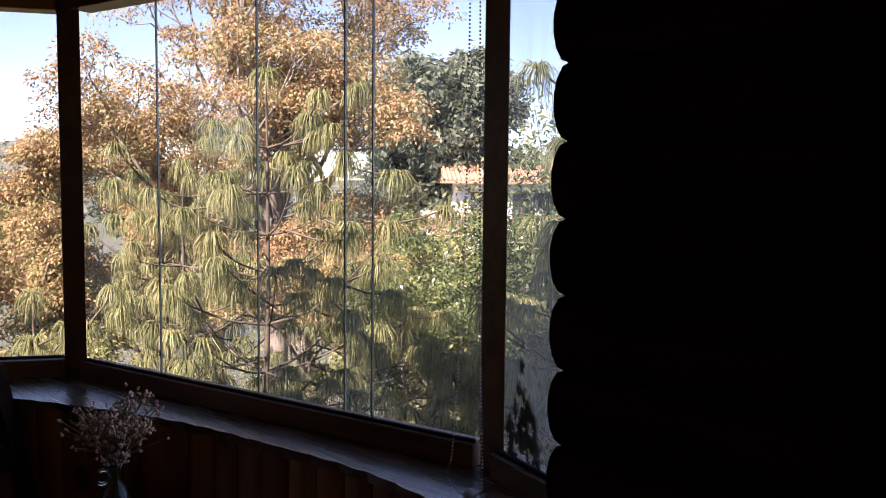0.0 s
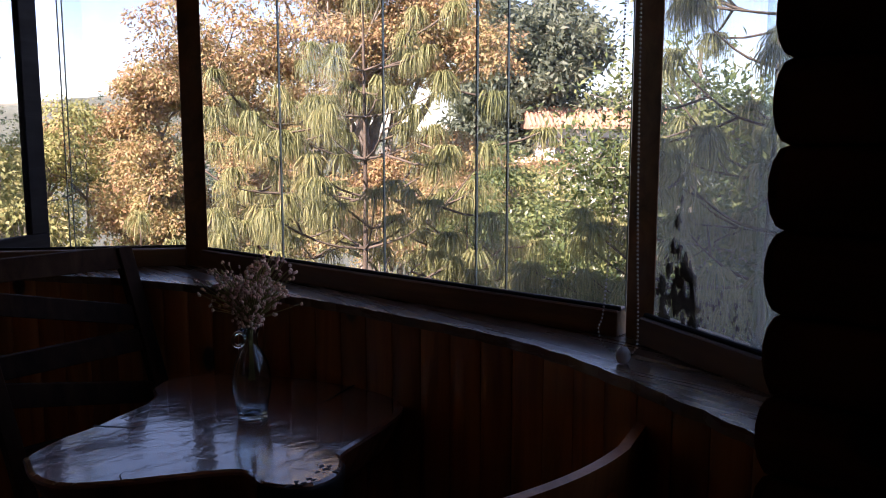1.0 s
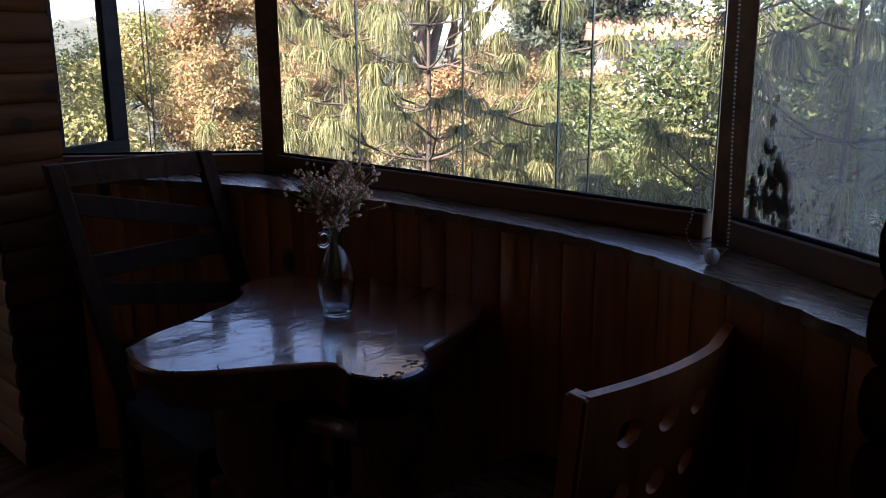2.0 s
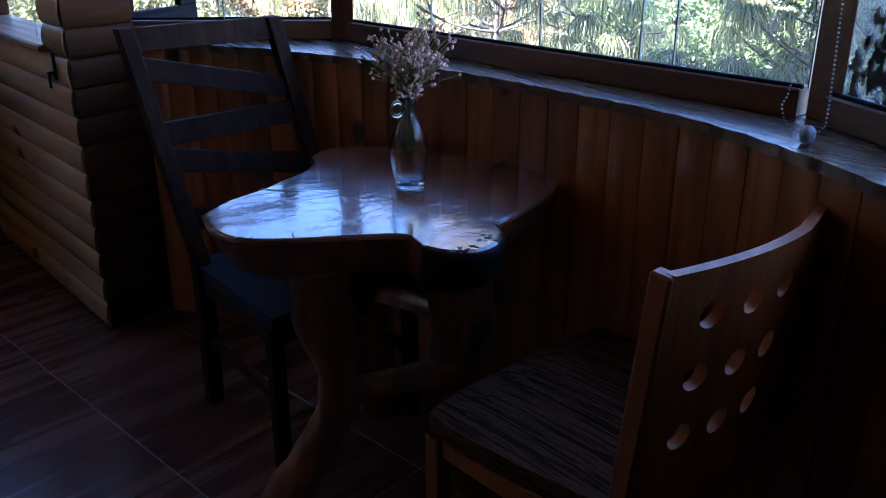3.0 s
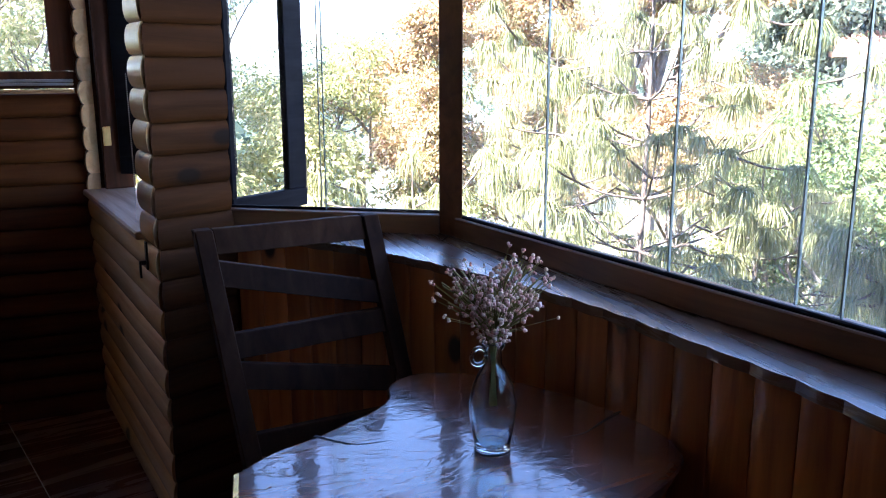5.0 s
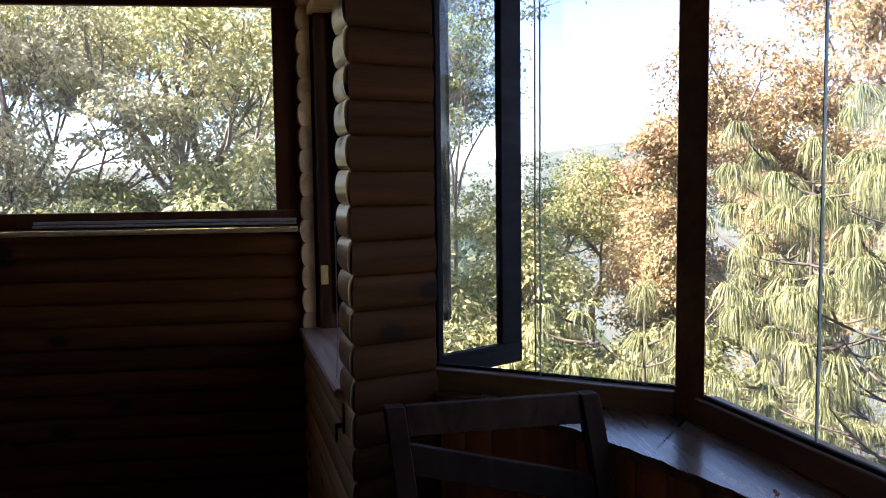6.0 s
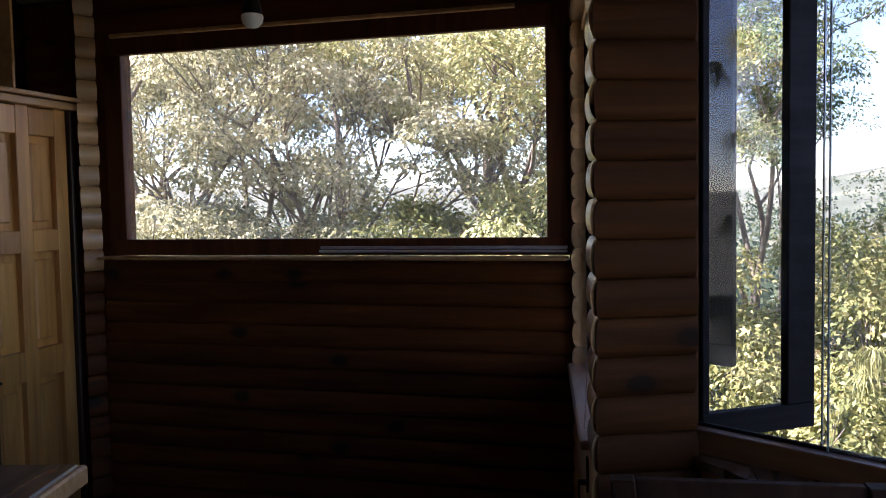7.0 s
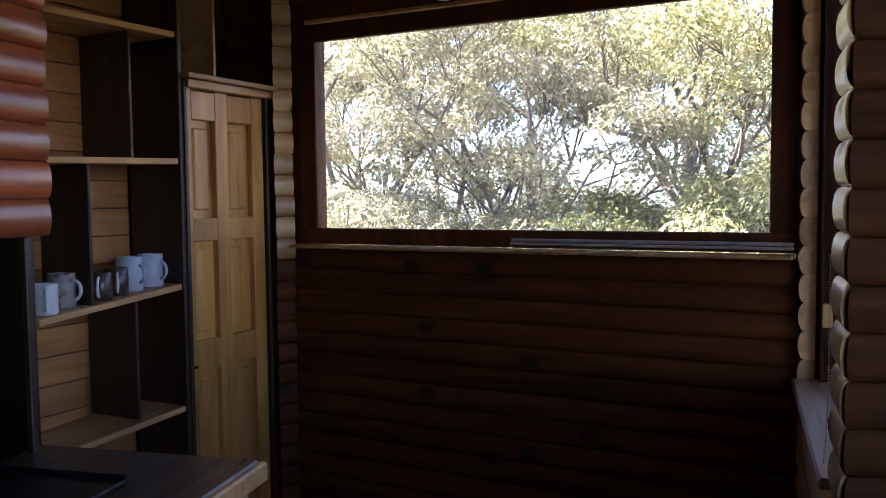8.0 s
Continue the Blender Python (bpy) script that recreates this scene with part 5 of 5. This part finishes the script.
def fork_tree(name, x, y, fork_z, reach, seed, leaf, bark, label, stems=5, spread=0.75, levels=3, per=120, size=0.085, clump=0.30, trunk_r=0.12, kids=3, fill=0.5):
    """A tree that forks low into rising limbs, each forking again; the leaves sit in clumps at the twigs' ends."""
    rnd, rng = random.Random(seed), np.random.default_rng(seed)
    z0 = hill(x, y) - 0.05
    t = thing(name, pose(x, y, z0), label, "tree", "trees outside")
    tubes, clumps = [], []
    tp = smooth_curve([(0, 0, 0), (rnd.uniform(-.1, .1), rnd.uniform(-.1, .1), (fork_z - z0) * 0.5), (0, 0, fork_z - z0)], 8)
    tubes.append((tp, [trunk_r * (1.25 - 0.4 * k / 8) for k in range(9)]))

    def grow(p, d, length, r, level):
        q = p + d * length * 0.5 + Vector((rnd.gauss(0, 0.06), rnd.gauss(0, 0.06), rnd.gauss(0, 0.04))) * length
        e = p + d * length + Vector((rnd.gauss(0, 0.08), rnd.gauss(0, 0.08), 0.08)) * length
        pts = smooth_curve([p, q, e], 6)
        tubes.append((pts, [max(0.004, r * (1 - 0.45 * k / 6)) for k in range(7)]))
        if level == 0:
            clumps.append((tuple(e), clump * rnd.uniform(0.7, 1.25)))
            return
        if level == 1 and rnd.random() < fill:
            clumps.append((tuple(q + Vector((rnd.gauss(0, 0.1), rnd.gauss(0, 0.1), 0.05))), clump * rnd.uniform(0.5, 0.9)))
        for k in range(kids):
            axis = Vector((rnd.gauss(0, 1), rnd.gauss(0, 1), rnd.gauss(0, 0.7))).normalized()
            nd2 = (d + axis * rnd.uniform(0.45, 0.85) + Vector((0, 0, 0.10))).normalized()
            grow(pts[rnd.choice((4, 5, 6))] if k else e, nd2, length * rnd.uniform(0.5, 0.75), r * 0.5, level - 1)

    for k in range(stems):
        a = 2 * math.pi * (k + rnd.uniform(-0.3, 0.3)) / stems
        out = spread * rnd.uniform(0.5, 1.15)
        d = Vector((math.cos(a) * out, math.sin(a) * out, 1.0)).normalized()
        grow(tp[-1 - rnd.randint(0, 2)], d, reach * rnd.uniform(0.75, 1.1), trunk_r * 0.6, levels - 1)
    part("trunk", branch_mesh("trunk", tubes), bark, t)
    part("crown", clump_mesh("crown", clumps, per, size, rng), leaf, t)
    return t


def needle_mesh(name, tufts, per, length, rng, width=0.0062):
    """Hanging mops of long pine needles: each needle rises from the shoot's end, arches over and droops."""
    P = np.repeat(np.array([p for p, d in tufts], dtype=float), per, axis=0)
    D = np.repeat(np.array([d for p, d in tufts], dtype=float), per, axis=0)
    size = np.repeat(rng.uniform(0.75, 1.25, len(tufts)), per)
    N = len(P)
    P = P - D * (0.07 * rng.uniform(0, 1, N) ** 1.5)[:, None]
    az = rng.uniform(0, 2 * np.pi, N)
    out = np.stack([np.cos(az), np.sin(az), np.zeros(N)], 1)
    L = (length * size * rng.uniform(0.75, 1.12, N))[:, None]
    r = L * 0.60 * rng.uniform(0.12, 1.0, N)[:, None] ** 0.6
    up = np.array([0, 0, 1.0])
    h = np.sqrt(np.maximum(L * L - r * r, 0.0))
    p1 = P + out * r * 0.50 + up * L * 0.10 + D * L * 0.10
    p2 = P + out * r * 0.92 - up * h * 0.22 + D * L * 0.12
    p3 = P + out * r * 1.04 - up * h * 0.86 + D * L * 0.08 + rng.normal(0, 0.012, (N, 3))
    s = np.cross(out, up) + rng.normal(0, 0.5, (N, 3))
    s /= np.linalg.norm(s, axis=1)[:, None] + 1e-9
    w = width * rng.uniform(0.7, 1.3, N)[:, None]
    v = np.stack([P - s * w * 0.5, P + s * w * 0.5, p1 + s * w * 0.5, p1 - s * w * 0.5, p2 + s * w * 0.4, p2 - s * w * 0.4, p3], 1)
    b = np.arange(N)[:, None] * 7
    q = np.concatenate([b + [0, 1, 2, 3], b + [3, 2, 4, 5]])
    t = b + [5, 4, 6]
    return raw_mesh(name, v.reshape(-1, 3), q, t)


def weeping_pine(name, x, y, top, radius, seed, label, z_low=-3.0, step=0.34, per=105, length=0.25, lean=(0, 0)):
    rnd, rng = random.Random(seed), np.random.default_rng(seed)
    z0 = hill(x, y) - 0.05
    H = top - z0
    t = thing(name, pose(x, y, z0), label, "tree", "trees outside")
    tp = smooth_curve([(0, 0, 0), (rnd.uniform(-.08, .08), 0.05, H * 0.4), (lean[0] * 0.6, lean[1] * 0.6, H * 0.7), (lean[0], lean[1], H - 0.15)], 20)
    tubes, tufts = [(tp, [0.055 * (1 - 0.88 * k / 20) for k in range(21)])], [(tuple(tp[-1]), (0, 0, 1))]
    z = z_low - z0
    turn = 0.0
    while z < H - 0.25:
        f = (z - (z_low - z0)) / (H - (z_low - z0))
        i = min(19, int(z / H * 20))
        p0 = tp[i].lerp(tp[i + 1], z / H * 20 - i) if i < 20 else tp[-1]
        n = 5 if f < 0.75 else 4
        turn += 0.9
        for k in range(n):
            a = turn + k * 2 * math.pi / n + rnd.uniform(-0.35, 0.35)
            R = radius * (1 - f) ** 0.7 * rnd.uniform(0.4, 1.15) + 0.2
            out = Vector((math.cos(a), math.sin(a), 0))
            up = R * rnd.uniform(-0.05, 0.75)
            pts = smooth_curve([p0, p0 + out * R * 0.4 + Vector((0, 0, up * 0.2)), p0 + out * R * 0.8 + Vector((0, 0, up * 0.7)), p0 + out * R + Vector((0, 0, up * 1.1))], 7)
            tubes.append((pts, [max(0.005, 0.019 * (1 - f * 0.6) * (1 - 0.75 * j / 7)) for j in range(8)]))
            tufts.append((tuple(pts[-1]), tuple((pts[-1] - pts[-2]).normalized())))
            for s in range(1 + int(R * 2.6)):
                j = rnd.randint(2, 7)
                b = a + rnd.choice((-1, 1)) * rnd.uniform(0.4, 1.2)
                l = rnd.uniform(0.18, 0.5)
                q = pts[j] + Vector((math.cos(b), math.sin(b), rnd.uniform(-0.35, 0.8))) * l
                tubes.append(([pts[j], pts[j].lerp(q, 0.55) + Vector((0, 0, -0.02)), q], [0.010, 0.008, 0.006]))
                tufts.append((tuple(q), tuple((q - pts[j]).normalized())))
        z += step * rnd.uniform(0.8, 1.2)
    part("trunk", branch_mesh("trunk", tubes), BARKD, t)
    part("crown", needle_mesh("crown", tufts, per, length, rng), NEEDLE, t)
    return t


def polar(yaw, dist, eye=(0.1, -0.1)):
    """A plan point at a bearing (degrees left of +y) and distance."""
    return eye[0] - math.sin(radians(yaw)) * dist, eye[1] + math.cos(radians(yaw)) * dist


# pines beyond the bay
PINE_LABEL = "weeping pine with drooping yellow-green needle tufts"
weeping_pine("pine_tree", *polar(-35.5, 6.4), 2.55, 1.55, 21, PINE_LABEL, z_low=-2.6)
weeping_pine("pine_tree", *polar(-30.0, 7.4), 1.9, 1.5, 22, PINE_LABEL, z_low=-2.6)
weeping_pine("pine_tree", *polar(-42.5, 7.3), 0.9, 1.3, 23, PINE_LABEL, z_low=-2.6)
weeping_pine("pine_tree", *polar(-21.0, 6.4), 0.95, 0.9, 24, PINE_LABEL, z_low=-2.6)
weeping_pine("pine_tree", *polar(-62.0, 5.4), 3.2, 1.35, 25, PINE_LABEL, z_low=-2.2)
weeping_pine("pine_tree", *polar(-55.0, 5.9), 1.2, 1.1, 26, PINE_LABEL, z_low=-2.2)
# broadleaf trees behind the pines
fork_tree("golden_tree", *polar(-36.0, 13.5), 1.0, 2.0, 31, GOLD, BARKM, "tall tree with golden-brown autumn leaves", stems=8, spread=0.62, levels=4, per=190, size=0.064, clump=0.40, trunk_r=0.16, fill=0.8)
fork_tree("golden_tree", *polar(-32.0, 13.2), 0.8, 1.7, 32, GOLD, BARKM, "leafy tree turning golden brown", stems=7, spread=0.5, levels=4, per=170, size=0.064, clump=0.38, fill=0.8)
fork_tree("golden_tree", *polar(-22.4, 9.5), 0.5, 0.72, 33, GOLD, BARKM, "slender tree turning golden green", stems=6, spread=0.26, levels=4, per=150, size=0.046, clump=0.20, trunk_r=0.06, fill=0.8)
fork_tree("golden_tree", *polar(-41.5, 13.0), -0.4, 1.15, 34, GOLD, BARKM, "leafy tree turning golden brown", stems=7, spread=0.8, levels=4, per=165, size=0.061, clump=0.34, fill=0.8)
broad_tree("speckled_tree", *polar(-57.5, 7.0), 2.6, 0.95, 35, SMALLG, BARKM, "small-leaved glossy green tree", size=0.07, per=45, limbs=17, low=0.2, spray=0.17, sub=7)
broad_tree("speckled_tree", *polar(-63.0, 7.6), 2.4, 1.6, 36, SMALLG, BARKM, "small-leaved glossy green tree", size=0.07, per=45, limbs=15, low=0.2, spray=0.18, sub=7)
broad_tree("round_pine", *polar(-47.2, 46.0), 9.6, 3.6, 37, FARPINE, BARKD, "dark rounded pine far behind a house", size=0.42, per=22, limbs=36, low=0.5, spray=0.36, trunk_r=0.25, sub=9)
fork_tree("golden_tree", *polar(-27.8, 14.5), 0.35, 1.08, 39, GOLD, BARKM, "leafy tree turning golden brown", stems=7, spread=0.6, levels=4, per=170, size=0.061, clump=0.36, fill=0.8)
# yellow-green trees by the casement
for yaw, d, z, sd_, mat in ((-17.0, 8.4, 0.1, 41, YELGREEN), (-11.5, 9.0, 0.3, 42, YELGREEN), (-7.0, 8.2, 0.2, 47, YELGREEN), (-14.5, 12.0, 0.7, 44, YELGREEN), (-20.5, 12.0, 0.8, 48, GOLD), (-17.5, 11.0, 0.5, 81, YELGREEN), (-46.8, 10.5, -0.15, 45, YELGREEN), (-25.0, 10.5, 0.3, 46, GOLD), (-14.0, 7.4, -0.9, 49, YELGREEN), (-9.0, 7.2, -0.8, 65, YELGREEN), (-19.5, 7.6, -0.9, 66, YELGREEN), (-29.0, 11.0, 0.4, 67, GOLD), (-38.0, 10.5, 0.2, 68, GOLD), (-52.0, 9.5, -0.3, 69, SMALLG), (-47.8, 8.8, -0.5, 70, SMALLG), (-44.3, 9.5, -0.5, 71, YELGREEN), (-50.2, 10.5, 0.1, 73, YELGREEN), (-48.9, 10.0, 0.0, 74, SMALLG)):
    fork_tree("bushy_tree", *polar(yaw, d), z - 0.5, 0.85, sd_, mat, BARKM, "low bushy tree with yellow and golden leaves", stems=6, spread=1.1, levels=3, per=180, clump=0.29, trunk_r=0.05, size=0.054)
fork_tree("green_tree", *polar(-7.4, 13.0), 0.4, 1.9, 43, SMALLG, BARKM, "tall tree with dark green leaves and pale limbs", stems=5, spread=0.32, levels=4, per=180, size=0.055, clump=0.34, trunk_r=0.08, fill=0.9)
fork_tree("green_tree", *polar(-3.6, 13.5), 0.7, 1.95, 143, YELGREEN, BARKM, "tall leafy tree with olive leaves and pale crooked limbs", stems=6, spread=0.36, levels=4, per=180, size=0.055, clump=0.36, trunk_r=0.08, fill=0.9)
# trees beyond the window wall
TREE_L = "open tree with pale grey-green leaves and grey limbs"
EYE_W = (0.55, 0.95)
fork_tree("grey_tree", *polar(34.0, 9.0, EYE_W), 0.9, 1.7, 151, GREYLEAF, BARKM, TREE_L, stems=6, spread=0.8, levels=4, per=165, size=0.053, fill=0.45, trunk_r=0.065)
fork_tree("grey_tree", *polar(27.5, 9.6, EYE_W), 0.9, 1.7, 52, GREYLEAF, BARKM, TREE_L, stems=6, spread=0.7, levels=4, per=165, size=0.053, fill=0.45, trunk_r=0.065)
fork_tree("grey_tree", *polar(21.5, 8.8, EYE_W), 1.5, 1.45, 53, GREYLEAF, BARKM, TREE_L, stems=6, spread=0.65, levels=4, per=165, size=0.053, fill=0.45, trunk_r=0.065)
fork_tree("yellow_tree", *polar(8.5, 9.0, EYE_W), 1.0, 1.6, 54, BRIGHTYEL, BARKM, "open tree with yellow and green leaves", stems=6, spread=0.85, levels=4, per=180, size=0.053, fill=0.5, trunk_r=0.095)
fork_tree("yellow_tree", *polar(11.5, 10.5, EYE_W), 2.2, 1.3, 154, BRIGHTYEL, BARKM, "open tree with yellow and green leaves", stems=6, spread=0.8, levels=4, per=165, size=0.053, fill=0.4, trunk_r=0.07)
fork_tree("grey_tree", *polar(37.0, 11.0, EYE_W), 1.3, 1.7, 172, GREYLEAF, BARKM, TREE_L, stems=6, spread=0.7, levels=4, per=140, size=0.058, fill=0.4, trunk_r=0.07)
for yaw, d, z, sd_, mat in ((14.0, 8.0, 0.95, 55, BRIGHTYEL), (30.5, 7.8, 0.85, 56, GREYLEAF), (18.0, 9.4, 0.9, 58, YELGREEN), (9.5, 7.8, 0.8, 59, BRIGHTYEL), (6.0, 7.6, 0.95, 75, BRIGHTYEL), (11.5, 7.2, 0.7, 76, BRIGHTYEL), (16.5, 7.6, 0.85, 77, YELGREEN), (28.0, 7.4, 0.95, 78, GREYLEAF), (33.0, 7.4, 0.95, 79, GREYLEAF), (23.0, 7.4, 0.9, 80, YELGREEN), (25.5, 7.9, 0.75, 60, GREYLEAF), (35.5, 8.2, 0.9, 61, GREYLEAF)):
    fork_tree("bushy_tree", *polar(yaw, d, EYE_W), z - 0.6, 0.75, sd_, mat, BARKM, "low bushy tree with pale yellow-green leaves", stems=7, spread=1.1, levels=3, per=170, clump=0.27, trunk_r=0.05, size=0.056)

# the neighbour's house
STUCCO = plain("white stucco", (0.62, 0.60, 0.57), 0.9, vary=0.08, scale=3)
TILE = plain("terracotta", (0.44, 0.23, 0.15), 0.85, vary=0.3, scale=7)
hx, hy = polar(-51.3, 44.0)
hz = -1.0
house = thing("neighbour_house", pose(hx, hy, hz, 0, 0, -40.0), "white stucco house with terracotta roofs among trees", "house")
part("wall", boxes(((0, 0, -1.7), (6.0, 4.0, 9.0)), ((-3.4, -0.8, -2.5), (2.4, 3.0, 7.4)), bevel=0.02), STUCCO, house)
bm = bmesh.new()
for x0, x1, ye, ze, zr in ((-3.7, 3.7, 2.8, 2.75, 3.7),):
    vs = [bm.verts.new(p) for p in ((x0, -ye, ze), (x1, -ye, ze), (x1, 0, zr), (x0, 0, zr), (x0, ye, ze), (x1, ye, ze), (x0, -ye, ze - 0.12), (x1, -ye, ze - 0.12), (x0, ye, ze - 0.12), (x1, ye, ze - 0.12))]
    for f in ((0, 1, 2, 3), (3, 2, 5, 4), (0, 6, 7, 1), (4, 5, 9, 8), (0, 3, 4, 8, 6), (1, 7, 9, 5, 2), (6, 8, 9, 7)):
        bm.faces.new([vs[i] for i in f])
    k = x0 + 0.1
    while k < x1:
        tube(bm, [(k, -ye - 0.02, ze + 0.03), (k, 0, zr + 0.04)], 0.07, 6)
        k += 0.21
roof_ob = part("roof", bm, TILE, house, "terracotta barrel-tile roof")
bm = bmesh.new()
box(bm, (-3.6, -0.8, 1.35), (3.0, 3.8, 0.12), 0.02, Matrix.Rotation(radians(-6), 4, "Y"))
part("porch_roof", bm, TILE, house, "lower red roof")
for x, z in ((-1.9, 1.5), (0.2, 1.5), (2.0, 1.5)):
    w = part("window", boxes(((x, -2.01, z), (0.9, 0.06, 1.3)), bevel=0.01), plain("dark pane", (0.03, 0.035, 0.04), 0.15), house)
    part("frame", boxes(((x, -2.05, z + 0.68), (1.0, 0.06, 0.07)), ((x, -2.05, z - 0.68), (1.0, 0.08, 0.07)), ((x, -2.05, z), (0.05, 0.05, 1.3)), bevel=0.01), FRAME, w)

# shrubs on the slope, and far woods
rng = np.random.default_rng(77)
rnd = random.Random(77)
for nm, mat, lab, count, r0, r1, s0, size, per in (("shrubs", YELGREEN, "yellow-green shrubs on the slope", 120, 8.5, 34, 0.5, 0.12, 24), ("dry_shrubs", GOLD, "golden dry shrubs on the slope", 80, 9.5, 40, 0.5, 0.13, 22)):
    pts = []
    for k in range(count):
        yaw, r = rnd.uniform(-72, 48), rnd.uniform(r0, r1)
        x, y = polar(yaw, r)
        z = hill(x, y)
        hh = rnd.uniform(0.8, 2.6) * (0.7 + r / 40)
        for j in range(22):
            a, q = rnd.uniform(0, 6.28), rnd.random() ** 0.5
            h = rnd.random() ** 0.7
            pts.append((x + math.cos(a) * q * s0 * hh * math.sin(math.pi * (0.15 + 0.8 * h)), y + math.sin(a) * q * s0 * hh * math.sin(math.pi * (0.15 + 0.8 * h)), z + hh * h))
    ob = part(nm, leaf_mesh(nm, pts, (0.2, 0.2, 0.16), per, size, rng), mat)
    tagged(ob, lab, "shrubs", kind="stuff")
pts = []
for k in range(2600):
    yaw, r = rnd.uniform(-80, 60), 40 * (14 ** rnd.random())
    x, y = polar(yaw, r)
    if noise.noise(Vector((x * 0.012, y * 0.012, 9))) < -0.2 and r < 260:
        continue
    z = hill(x, y)
    sc = rnd.uniform(2.0, 4.2) * (1 + r / 400)
    for j in range(5):
        pts.append((x + rnd.gauss(0, sc * 0.3), y + rnd.gauss(0, sc * 0.3), z + sc * rnd.uniform(0.3, 1.0)))
ob = part("far_woods", leaf_mesh("far_woods", pts, (0.9, 0.9, 0.7), 7, 1.25, rng, droop=0.2, aspect=0.8), DEEP)
tagged(ob, "far wooded slopes in haze", "woods", kind="stuff")

# floor tiles, laid askew to the walls
w_tile, nt, bs = material("wood-look tile")
v = coords(nt, (1.2, 14, 1))
g = noise_tex(nt, v, 1.0, 6, 0.6, 0.6)
strip = noise_tex(nt, coords(nt, (0.4, 11, 1)), 1.0, 1, 0.3)
c = ramp(nt, g, [(0.28, (0.085, 0.036, 0.023)), (0.5, (0.16, 0.072, 0.046)), (0.72, (0.24, 0.115, 0.076))])
c = mix(nt, 0.6, c, ramp(nt, strip, [(0.35, (0.85, 0.82, 0.8)), (0.65, (1.12, 1.1, 1.08))]), "MULTIPLY")
nt.links.new(c, bs.inputs["Base Color"])
nt.links.new(ramp(nt, g, [(0.3, (0.22, 0.22, 0.22)), (0.7, (0.32, 0.32, 0.32))]), bs.inputs["Roughness"])
bump(nt, bs, g, 0.05, 0.001)
T = 0.44
me = to_mesh(boxes(((0, 0, -0.004), (T - 0.004, T - 0.004, 0.012)), bevel=0.0015), "tile")
me.materials.append(w_tile)
gu, gv = Vector((-0.238, 0.971)), Vector((0.971, 0.238))
for i in range(-9, 8):
    for j in range(-7, 5):
        c2 = Vector((0.415, 1.884)) + gu * T * (i + 0.5) + gv * T * (j + 0.5)
        if -2.68 < c2.x < 1.5 and -2.0 < c2.y < 4.1:
            part("tile", me, None, slab, m=pose(c2.x, c2.y, 0, 0, 0, math.degrees(math.atan2(gv.y, gv.x))))
